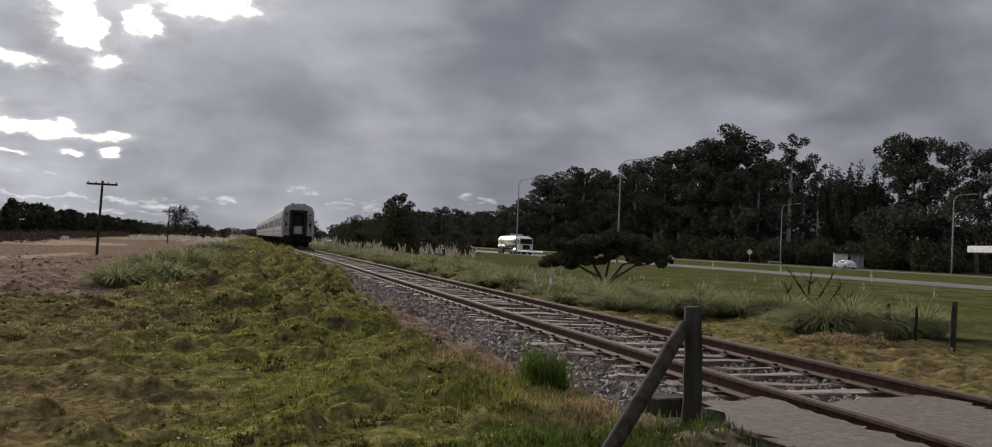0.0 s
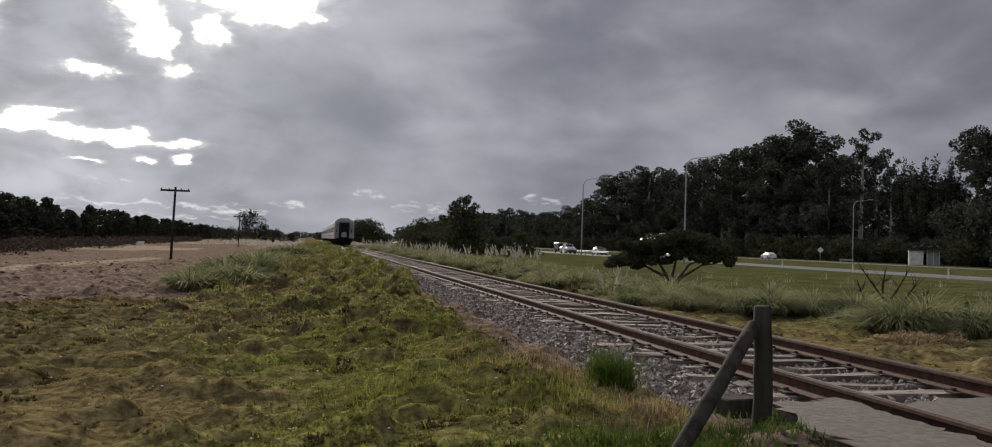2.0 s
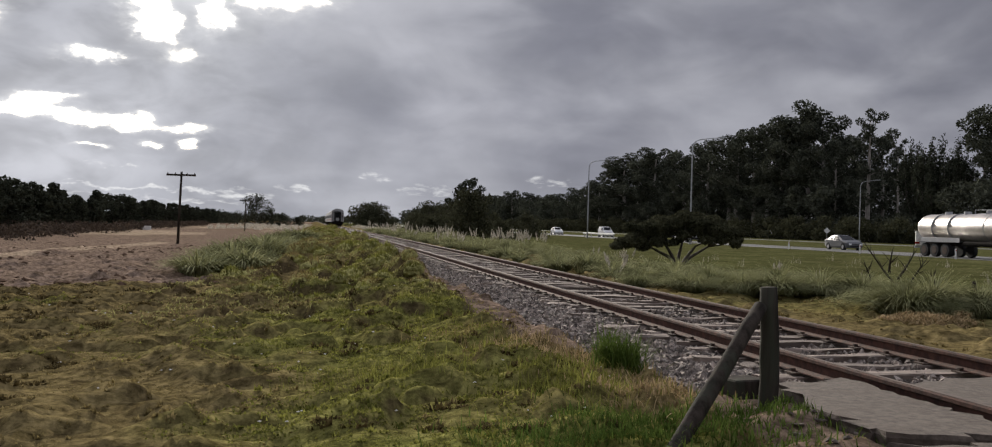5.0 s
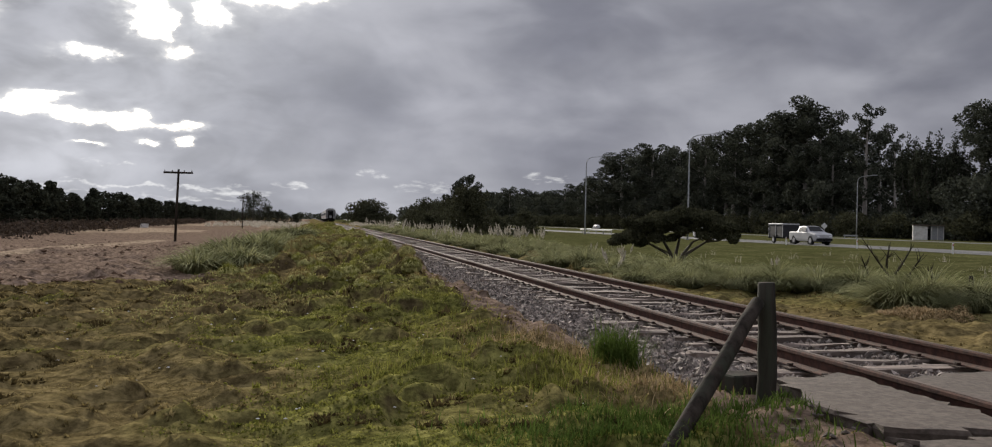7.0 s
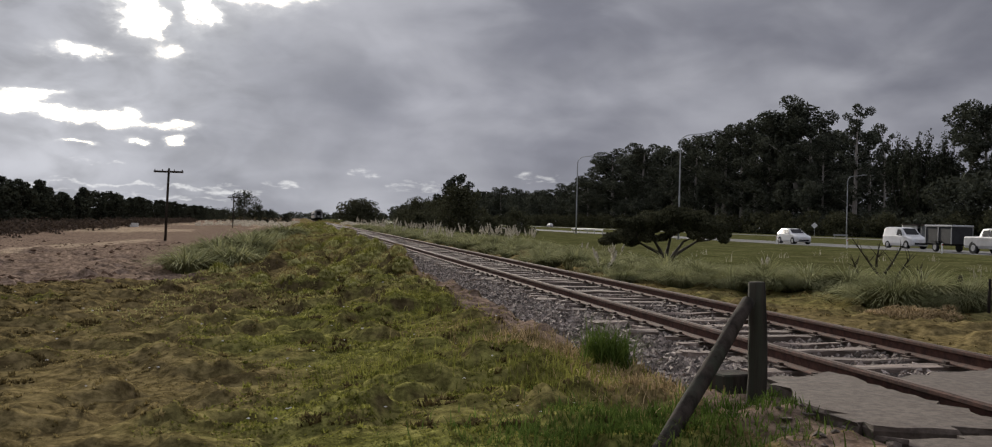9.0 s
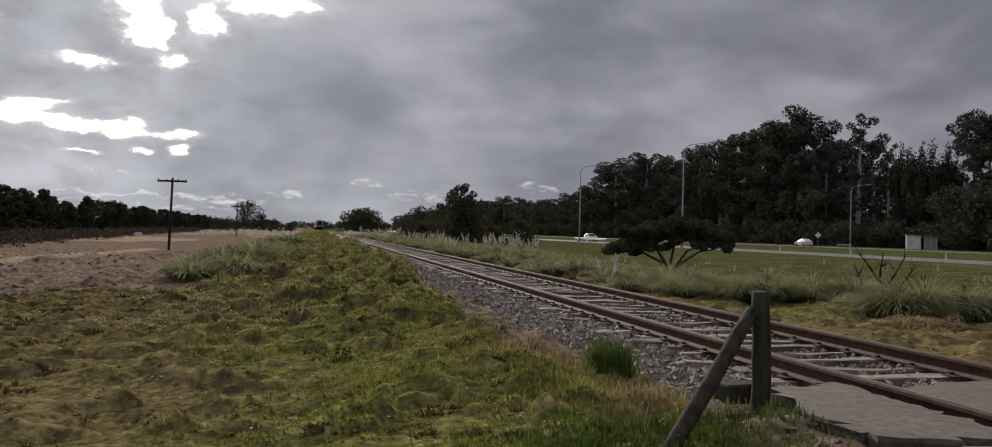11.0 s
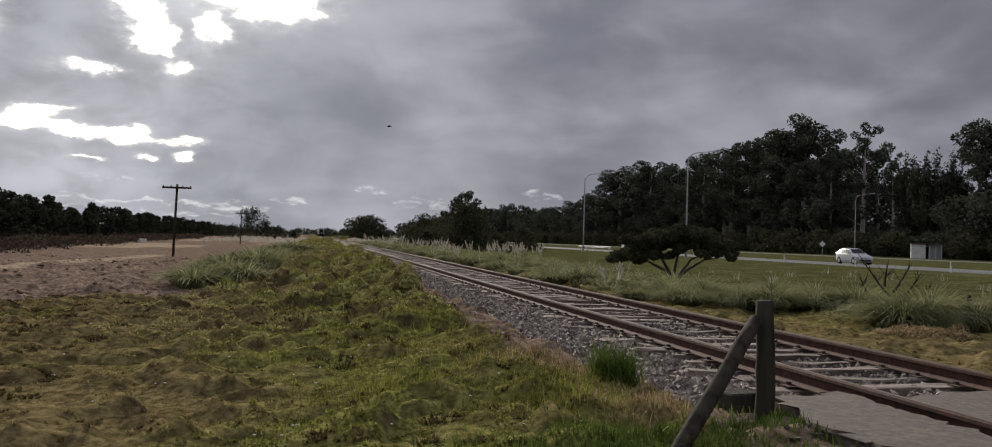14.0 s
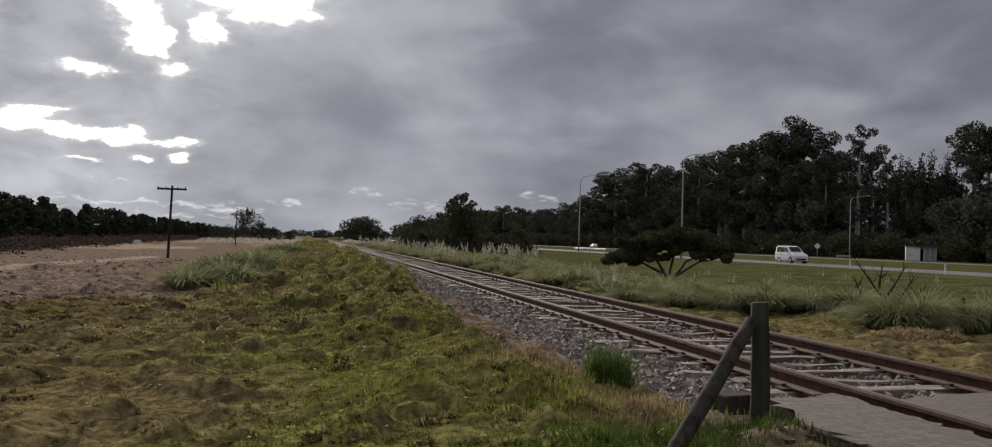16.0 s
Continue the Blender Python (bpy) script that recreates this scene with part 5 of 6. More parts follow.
def build_midground():
    rnd = random.Random(44)
    # wide flat-topped shrub beside the highway verge
    shrub = empty("spreading_shrub", "wide flat-topped dark shrub with forking bare stems", "shrub")
    shrub.matrix_basis = pose(16.7, 43.0, gz(16.7, 43.0), 0, 0, -21)
    r = np.random.RandomState(201)
    lobes = ((-2.50, 1.15, 0.50), (-2.05, 1.35, 0.62), (-2.2, 1.85, 0.42), (-1.55, 1.75, 0.62), (-1.0, 2.0, 0.62), (-0.35, 2.05, 0.66), (0.3, 2.3, 0.55), (0.8, 2.15, 0.62), (1.35, 2.15, 0.62), (1.85, 1.95, 0.55), (2.35, 1.7, 0.45), (-0.6, 1.7, 0.5), (0.7, 1.75, 0.48), (1.5, 1.65, 0.42),
             (-1.75, 1.05, 0.48), (-1.05, 1.30, 0.46), (0.15, 1.55, 0.42), (1.15, 1.35, 0.38), (1.95, 1.35, 0.40), (-2.75, 0.95, 0.34), (2.45, 1.25, 0.34), (-0.25, 1.25, 0.34))
    blobs, tips = [], []
    for x, z, rad in lobes:
        tips.append(Vector((x, rnd.uniform(-0.5, 0.5), z)))
        for k in range(3):
            blobs.append((x + rnd.uniform(-0.18, 0.18), (k - 1) * 0.95 + rnd.uniform(-0.35, 0.35), z - 0.12 * abs(k - 1) + rnd.uniform(-0.1, 0.08), rad * rnd.uniform(0.68, 0.92)))
    v, f = leaf_cloud(blobs, 52000, 0.062, r, 0.62)
    arrays("crown", v, f, M_SHRUB, shrub)
    forks = [Vector((x, y, z)) for x, y, z in ((-1.25, 0.1, 0.80), (-0.7, -0.3, 1.1), (0.15, 0.2, 1.15), (0.75, -0.1, 0.95), (1.35, 0.25, 0.95))]
    for i, fork in enumerate(forks):
        bm = bmesh.new()
        side = Vector((rnd.uniform(-0.12, 0.12), rnd.uniform(-0.1, 0.1), 0.10))
        tube(bm, [(0.07 * (i - 2), 0.05 * (i % 2), -0.12), fork * 0.3 + side, fork * 0.68 + side * 0.4, fork], [0.10, 0.082, 0.065, 0.05], 7)
        for tip in tips:
            if min(forks, key=lambda q: (q - tip).length) is fork:
                mid = fork.lerp(tip, 0.5) + Vector((rnd.uniform(-0.1, 0.1), rnd.uniform(-0.1, 0.1), -0.08))
                tube(bm, [fork, mid, tip], [0.045, 0.032, 0.012], 6)
        part("stem", bm, M_BARK, shrub, smooth=True)
    # dark round tree in front of a flat-topped pine
    t = tree("roadside_tree", "dense dark rounded tree in rough grass", 210, 5.1, 0.10, 3.0, 34, 8000, 0.17, M_SHRUB, M_BARK, "dome")
    t.matrix_basis = pose(17.4, 110, gz(17.4, 110))
    p = tree("umbrella_pine", "flat-topped umbrella pine above darker trees", 211, 10.2, 0.8, 4.3, 24, 3400, 0.20, M_PINE, M_BARK, "flat", clump=0.17)
    p.matrix_basis = pose(26.3, 168, gz(26, 168))
    # large round tree and low bushes far along the line
    t = tree("round_tree", "broad rounded dark tree far along the line", 212, 7.6, 0.03, 9.5, 60, 9000, 0.42, M_SHRUB, M_BARK, "dome")
    t.matrix_basis = pose(20.5, 372, 0)
    for i, (x, y, h, w) in enumerate(((16.5, 150, 2.6, 2.0), (18.5, 175, 3.0, 3.2), (15.0, 128, 2.2, 2.0), (22, 215, 3.6, 4.0), (34, 320, 4.2, 5.0), (44, 380, 9.0, 8.0), (58, 430, 10, 9), (30, 240, 2.8, 4.0), (70, 520, 13, 11), (86, 600, 16, 12), (24, 126, 2.4, 2.6), (33, 150, 3.2, 3.2))):
        b = tree("bush", "dark rounded bush in rough grass", 220 + i, h, 0.05, w, 16, 1800, 0.10 + 0.022 * h + 0.0004 * y, M_SHRUB, M_BARK, "dome", "bush", "bushes along the line")
        b.matrix_basis = pose(x, y, gz(x, y))
    # hedge of small dark trees behind the bare soil
    seeds = [tree("hedge_tree", "small dark bushy tree in a hedge row", 240 + i, 4.6, 0.04, 1.6, 26, 2600, 0.17, M_PINE, M_BARK, "cone" if i % 2 else "dome", group="hedge row", clump=0.27) for i in range(4)]
    used = set()
    y, k = 72.0, 0
    while y < 520:
        x = -26.0 - 0.035 * (y - 75) + rnd.uniform(-0.8, 0.8)
        h = (5.0 if y < 95 else 4.3) * rnd.uniform(0.74, 1.22) * (1 - 0.0003 * y)
        src = seeds[k % 4]
        ob = src if src.name not in used else copy_thing(src, pose(0, 0, 0))
        used.add(src.name)
        ob.matrix_basis = pose(x, y, gz(x, y) - 0.1, 0, 0, rnd.uniform(0, 360)) @ Matrix.Diagonal((h / 4.6 * 1.3, h / 4.6 * 1.3, h / 4.6, 1))
        y += 1.6 + 0.010 * y
        k += 1
    # brown scrub along the foot of the hedge
    r = np.random.RandomState(91)
    n = 420
    sy = 62 + 190 * r.rand(n) ** 1.3
    scrub = np.stack([-21.5 - 0.035 * (sy - 75) + r.normal(0, 1.4, n), sy, 0.15 + 0.35 * r.rand(n), r.uniform(0.4, 0.9, n)], -1)
    v, f = leaf_cloud(scrub, 26000, 0.14, r)
    tagged(arrays("brown_scrub", v, f, M_SCRUB), "low brown scrub along the foot of a hedge", "scrub", kind="stuff")
    bm = bmesh.new()
    for dx, sx, h in ((0, 1.0, 0.08), (-0.46, 0.08, 0.5), (0.46, 0.08, 0.5)):
        box(bm, (dx, 0, h / 2), (sx, 0.6, h), bevel=0.01)
    for dy in (-0.28, 0.28):
        box(bm, (0, dy, 0.25), (0.84, 0.06, 0.5), bevel=0.01)
    ob = tagged(part("water_trough", bm, M_PLASTER), "small white trough standing on bare soil", "trough")
    ob.matrix_basis = pose(-20.8, 128, gz(-20.8, 128), 0, 0, 8)
    # pale seeding grass far along both sides of the line
    py = r.uniform(135, 270, 460)
    left = r.rand(460) < 0.66
    px = np.where(left, -17 + (17 + 0.0067 * py - 2.6) * r.rand(460), r.uniform(9.2, 15, 460))
    pale = np.stack([px, py, 0.1 + 0.45 * r.rand(460) ** 2 + ground_z(px, py), r.uniform(0.2, 0.6, 460)], -1)[fbm(px, py, 0.11, 91) > 0.46]
    v, f = leaf_cloud(pale, 15000, 0.12, r)
    tagged(arrays("pale_seeding_grass", v, f, M_PLUME), "pale seeding pampas grass along the line", "grass", kind="stuff")
    # thin airy tree and bushes on the skyline beside the line
    t = tree("sparse_tree", "thin airy dark tree on the skyline", 260, 7.6, 0.2, 3.5, 34, 2300, 0.24, M_PINE, M_BARK, "tall")
    t.matrix_basis = pose(-14.6, 250, gz(-14.6, 250))
    for i, (x, y, h, w) in enumerate(((-11.5, 255, 4.0, 2.6), (-9.0, 262, 3.2, 2.6), (-19, 300, 3.5, 4.5), (-26, 330, 3.5, 5), (-33, 350, 3.8, 5), (-6, 330, 2.6, 3.0), (6, 560, 3.0, 5), (10, 640, 4.0, 7))):
        b = tree("bush", "low dark bush on the skyline", 270 + i, h, 0.05, w, 14, 1300, 0.24, M_PINE, M_BARK, "dome", "bush", "skyline bushes")
        b.matrix_basis = pose(x, y, gz(x, y))
    # dead leafless shrub in the long grass
    bm = bmesh.new()
    for root, tip in (((0, 0, -0.1), (-1.2, 0.2, 1.5)), ((-0.1, 0, 0.25), (0.45, -0.1, 1.25)), ((-0.62, 0.1, -0.1), (-1.15, 0.1, 0.85)), ((0.1, 0, -0.1), (0.75, 0.2, 0.95)), ((-0.35, 0.05, 0.45), (-0.25, -0.2, 1.3)), ((0.95, 0.1, -0.1), (0.88, 0.1, 0.55))):
        root, tip = Vector(root), Vector(tip)
        bend = Vector((rnd.uniform(-0.08, 0.08), rnd.uniform(-0.1, 0.1), -0.05))
        tube(bm, [root, root.lerp(tip, 0.35) + bend, root.lerp(tip, 0.7) + bend * 0.6, tip], [0.050, 0.036, 0.022, 0.007], 5)
        for j in range(5):
            p = root.lerp(tip, rnd.uniform(0.4, 0.9)) + bend * 0.5
            end = p + Vector((rnd.uniform(-0.35, 0.35), rnd.uniform(-0.2, 0.2), rnd.uniform(0.15, 0.45)))
            tube(bm, [p, (p + end) / 2 + Vector((0.02, 0, 0)), end], [0.013, 0.009, 0.003], 4)
    ob = tagged(part("dead_shrub", bm, M_POSTWOOD), "leafless dead shrub with forking grey branches", "shrub")
    ob.matrix_basis = pose(18.6, 28.4, gz(18.6, 28.4), 0, 0, -33)
    # thin pale seed stalks over the meadow
    n = 34
    cx, cy = r.uniform(16, 38, n), r.uniform(26, 60, n)
    px, py = np.repeat(cx, 7) + r.normal(0, 0.16, 7 * n), np.repeat(cy, 7) + r.normal(0, 0.16, 7 * n)
    v, f = blade_strips(np.stack([px, py, ground_z(px, py) - 0.02], -1), r.uniform(0, 6.28, 7 * n), np.repeat(r.uniform(0.3, 0.85, n), 7) * r.uniform(0.6, 1.1, 7 * n), np.full(7 * n, 0.012), r.uniform(0.1, 0.6, 7 * n), 3, r)
    tagged(arrays("seed_stalks", v, f, M_PLUME), "thin pale seed stalks standing in the meadow", "grass", kind="stuff")
    # heap of raked dead grass beside the line
    n = 1700
    a, d = r.uniform(0, 6.28, n), np.sqrt(r.rand(n))
    hx, hy = 10.7 + 0.95 * d * np.cos(a), 15.6 + 0.6 * d * np.sin(a)
    hz = ground_z(hx, hy) + 0.20 * (1 - d * d) * r.uniform(0.3, 1.0, n)
    v, f = blade_strips(np.stack([hx, hy, hz], -1), r.uniform(0, 6.28, n), r.uniform(0.08, 0.20, n), r.uniform(0.010, 0.022, n), r.uniform(0.95, 1.35, n), 2, r)
    tagged(arrays("dead_grass_heap", v, f, M_HEAP), "low heap of raked straw-coloured dead grass", "grass", kind="stuff")


build_midground()


# ---- vehicles: built with the front towards -y, wheels on z = 0 ----
def wheel(parent, x, y, r, w, rim=M_RIM):
    side = 1 if x > 0 else -1
    bm = rod(bmesh.new(), (x - w / 2, y, r), (x + w / 2, y, r), r, r, 18)
    bmesh.ops.bevel(bm, geom=[e for e in bm.edges if len(e.link_faces) == 2 and e.calc_face_angle(0) > 1.0], offset=min(0.03, w * 0.15), segments=1, affect="EDGES")
    t = part("wheel", bm, M_TYRE, parent)
    bm = rod(bmesh.new(), (x + side * (w / 2 - 0.02), y, r), (x + side * (w / 2 + 0.012), y, r), r * 0.62, r * 0.56, 14)
    part("rim", bm, rim, t)


def hull(stations):
    """Stations: y, bottom z, belt z, top z, half width at belt, half width at top."""
    secs = []
    for y, zb, zm, zt, wb, wt in stations:
        half = [(wb * 0.93, zb), (wb, zb + 0.25 * (zm - zb)), (wb, zm - 0.05), (wb * 0.985, zm), (wt, zt - 0.04 if zt - zm > 0.1 else zt - 0.01), (wt * 0.88, zt)]
        secs.append([(x, y, z) for x, z in half] + [(-x, y, z) for x, z in half[::-1]])
    return loft(bmesh.new(), secs)


def car(name, label, stations, cabin, paint, wheels, wr, glass_rows, category="car", lamps=True):
    """A car from hull stations. cabin: station indices of bonnet end, roof start, roof end, tail."""
    ob = empty(name, label, category)
    part("body", hull(stations), paint, ob, smooth=False)
    a, b, c, d = cabin
    lerp = lambda p, q, t: tuple(p[i] + (q[i] - p[i]) * t for i in range(6))

    def screen(nm, p, q, t0, t1):
        s, e = lerp(p, q, t0), lerp(p, q, t1)
        out = 0.015 if e[0] > s[0] else -0.015
        pts = [(-s[5] * 0.86, s[0], s[3] + 0.008), (s[5] * 0.86, s[0], s[3] + 0.008), (e[5] * 0.84, e[0], e[3] + 0.008), (-e[5] * 0.84, e[0], e[3] + 0.008)]
        pts = [(x, y, z + 0.006) for x, y, z in pts]
        part(nm, slab(bmesh.new(), pts, 0.012), M_GLASS, ob)

    screen("windscreen", stations[a], stations[b], 0.08, 0.93)
    if d is not None:
        s, e = stations[c], stations[d]
        pts = [(s[5] * 0.84, s[0] + 0.02, s[3] - 0.05), (-s[5] * 0.84, s[0] + 0.02, s[3] - 0.05), (-e[4] * 0.8, e[0] + 0.03, e[2] + 0.06), (e[4] * 0.8, e[0] + 0.03, e[2] + 0.06)]
        part("rear_window", slab(bmesh.new(), pts, -0.012), M_GLASS, ob)
    for y0, y1, k0, k1 in glass_rows:
        # side panes follow the slope of the hull between belt and roof
        for sgn in (1, -1):
            def at(y, up):
                for p, q in zip(stations, stations[1:]):
                    if p[0] <= y <= q[0]:
                        m = lerp(p, q, (y - p[0]) / max(1e-6, q[0] - p[0]))
                        x = m[4] * 0.985 + (m[5] - m[4] * 0.985) * up
                        return (sgn * (x + 0.012), y, m[2] + (m[3] - 0.04 - m[2]) * up)
                return (0, y, 1)
            pts = [at(y0, 0.10), at(y1, 0.10), at(y1 + k1, 0.86), at(y0 + k0, 0.86)]
            part("side_window", slab(bmesh.new(), pts, 0.012 * sgn), M_GLASS, ob)
    f, r = stations[0], stations[-1]
    zl = f[1] + 0.62 * (f[2] - f[1])
    bm = box(bmesh.new(), (0, f[0] - 0.02, f[1] + 0.30 * (f[2] - f[1])), (f[4] * 1.5, 0.06, 0.36 * (f[2] - f[1])), bevel=0.015)
    part("grille", bm, M_PLASTIC, ob)
    for sgn in (1, -1):
        part("headlight", box(bmesh.new(), (sgn * f[4] * 0.78, f[0] + 0.03, zl + 0.08), (f[4] * 0.38, 0.14, 0.15), bevel=0.02), M_LENS, ob)
        part("tail_light", box(bmesh.new(), (sgn * r[4] * 0.86, r[0] - 0.01, r[1] + 0.75 * (r[2] - r[1])), (r[4] * 0.2, 0.07, 0.22), bevel=0.015), M_RED, ob)
        bm = box(bmesh.new(), (sgn * (stations[a][4] + 0.09), stations[a][0] + 0.45, stations[a][2] + 0.08), (0.16, 0.10, 0.13), bevel=0.02)
        part("mirror", bm, paint, ob)
        part("sill", box(bmesh.new(), (sgn * f[4] * 0.97, (f[0] + r[0]) / 2, f[1] + 0.02), (0.08, (r[0] - f[0]) * 0.5, 0.12)), M_PLASTIC, ob)
    for y in wheels:
        for sgn in (1, -1):
            hw = stations[2][4]
            bm = rod(bmesh.new(), (sgn * (hw - 0.20), y, wr * 1.03), (sgn * (hw + 0.006), y, wr * 1.03), wr * 1.16, wr * 1.16, 18)
            part("wheel_arch", bm, M_PLASTIC, ob)
            wheel(ob, sgn * (hw - 0.09), y, wr, 0.21)
    return ob


HATCH = [(-1.98, 0.26, 0.62, 0.66, 0.70, 0.60), (-1.80, 0.20, 0.72, 0.80, 0.83, 0.70), (-1.10, 0.20, 0.88, 0.95, 0.86, 0.74), (-0.85, 0.20, 0.92, 1.00, 0.865, 0.73), (-0.10, 0.20, 0.94, 1.44, 0.87, 0.62),
         (0.60, 0.20, 0.95, 1.50, 0.87, 0.63), (1.45, 0.22, 0.97, 1.44, 0.86, 0.60), (1.90, 0.28, 0.98, 1.05, 0.80, 0.66), (2.0, 0.34, 0.80, 0.86, 0.74, 0.62)]
SEDAN = [(-2.15, 0.26, 0.62, 0.66, 0.72, 0.62), (-1.95, 0.20, 0.72, 0.80, 0.85, 0.72), (-1.10, 0.20, 0.88, 0.95, 0.88, 0.76), (-0.90, 0.20, 0.92, 0.99, 0.885, 0.74), (0.00, 0.20, 0.94, 1.42, 0.89, 0.62),
         (0.70, 0.20, 0.95, 1.46, 0.89, 0.62), (1.30, 0.22, 0.97, 1.36, 0.88, 0.60), (1.75, 0.24, 0.99, 1.08, 0.86, 0.72), (2.20, 0.32, 0.92, 1.02, 0.80, 0.68)]
SUV = [(-2.15, 0.36, 0.80, 0.86, 0.76, 0.66), (-1.98, 0.28, 0.90, 1.00, 0.88, 0.76), (-1.15, 0.28, 1.04, 1.12, 0.91, 0.80), (-0.95, 0.28, 1.07, 1.16, 0.915, 0.78), (-0.25, 0.28, 1.08, 1.66, 0.92, 0.68),
       (0.70, 0.28, 1.09, 1.72, 0.92, 0.69), (1.65, 0.30, 1.10, 1.66, 0.91, 0.67), (2.05, 0.36, 1.10, 1.20, 0.87, 0.74), (2.15, 0.42, 0.95, 1.02, 0.82, 0.70)]
VAN = [(-2.05, 0.30, 0.74, 0.80, 0.72, 0.62), (-1.88, 0.22, 0.84, 0.94, 0.85, 0.72), (-1.25, 0.22, 1.00, 1.08, 0.87, 0.76), (-1.05, 0.22, 1.04, 1.14, 0.875, 0.74), (-0.35, 0.22, 1.06, 1.74, 0.88, 0.68),
       (0.30, 0.22, 1.07, 1.82, 0.88, 0.72), (1.80, 0.24, 1.08, 1.80, 0.88, 0.74), (2.02, 0.28, 1.06, 1.70, 0.86, 0.72), (2.08, 0.34, 1.00, 1.10, 0.84, 0.74)]
CAB = [(-2.60, 0.42, 0.90, 0.96, 0.78, 0.70), (-2.42, 0.36, 1.00, 1.10, 0.90, 0.80), (-1.45, 0.36, 1.12, 1.20, 0.93, 0.82), (-1.20, 0.36, 1.15, 1.24, 0.935, 0.80), (-0.45, 0.36, 1.16, 1.76, 0.94, 0.70),
       (0.30, 0.36, 1.17, 1.80, 0.94, 0.71), (0.85, 0.36, 1.17, 1.76, 0.94, 0.70), (1.00, 0.36, 1.17, 1.22, 0.94, 0.88), (2.50, 0.40, 1.15, 1.20, 0.93, 0.88), (2.58, 0.44, 1.05, 1.10, 0.90, 0.84)]


def hatchback(label, paint):
    return car("hatchback", label, HATCH, (3, 4, 6, 7), paint, (-1.27, 1.25), 0.31, ((-0.55, 0.22, 0.42, 0.0), (0.30, 1.15, 0.0, -0.05)))


def sedan(label, paint):
    return car("sedan", label, SEDAN, (3, 4, 6, 7), paint, (-1.35, 1.35), 0.31, ((-0.55, 0.28, 0.45, 0.0), (0.36, 1.10, 0.0, -0.05)))


def suv(label, paint):
    return car("suv", label, SUV, (3, 4, 6, 7), paint, (-1.35, 1.35), 0.36, ((-0.62, 0.22, 0.35, 0.0), (0.30, 1.05, 0.0, 0.0), (1.13, 1.62, 0.0, -0.05)))


def small_van(label, paint, glazed):
    rows = ((-0.75, 0.05, 0.40, 0.0),) + (((0.15, 0.95, 0.0, 0.0), (1.05, 1.70, 0.0, 0.0)) if glazed else ())
    return car("delivery_van", label, VAN, (3, 4, 6, 8), paint, (-1.32, 1.32), 0.32, rows, "van")


def pickup(label, paint):
    ob = car("pickup_truck", label, CAB, (3, 4, 6, 7), paint, (-1.62, 1.55), 0.39, ((-0.85, -0.02, 0.40, 0.0), (0.06, 0.72, 0.0, 0.02)), "pickup")
    part("load_bed", box(bmesh.new(), (0, 1.75, 1.207), (1.55, 1.35, 0.012)), M_PLASTIC, ob)
    part("front_bumper", box(bmesh.new(), (0, -2.60, 0.52), (1.62, 0.16, 0.22), bevel=0.03), M_PLASTIC, ob)
    return ob


def box_trailer():
    ob = empty("box_trailer", "dark covered box trailer with a pale lid", "trailer")
    part("chassis", box(bmesh.new(), (0, 0, 0.55), (1.7, 3.3, 0.14), bevel=0.02), M_UNDER, ob)
    part("body", box(bmesh.new(), (0, 0, 1.22), (1.75, 3.1, 1.25), bevel=0.04), M_TARP, ob)
    part("lid", box(bmesh.new(), (0, 0, 1.93), (1.85, 3.2, 0.14), bevel=0.03), M_SILVER, ob)
    for y in (-1.5, 0, 1.5):
        for s in (1, -1):
            part("corner_strip", box(bmesh.new(), (s * 0.885, y, 1.22), (0.03, 0.07, 1.25)), M_SILVER, ob)
    part("drawbar", rod(bmesh.new(), (0, -1.6, 0.52), (0, -3.0, 0.52), 0.05), M_UNDER, ob)
    for s in (1, -1):
        part("mudguard", box(bmesh.new(), (s * 0.98, 0.1, 0.78), (0.24, 0.95, 0.04)), M_PLASTIC, ob)
        wheel(ob, s * 0.98, 0.1, 0.33, 0.2)
        part("tail_light", box(bmesh.new(), (s * 0.7, 1.58, 0.62), (0.22, 0.05, 0.12)), M_RED, ob)
    return ob


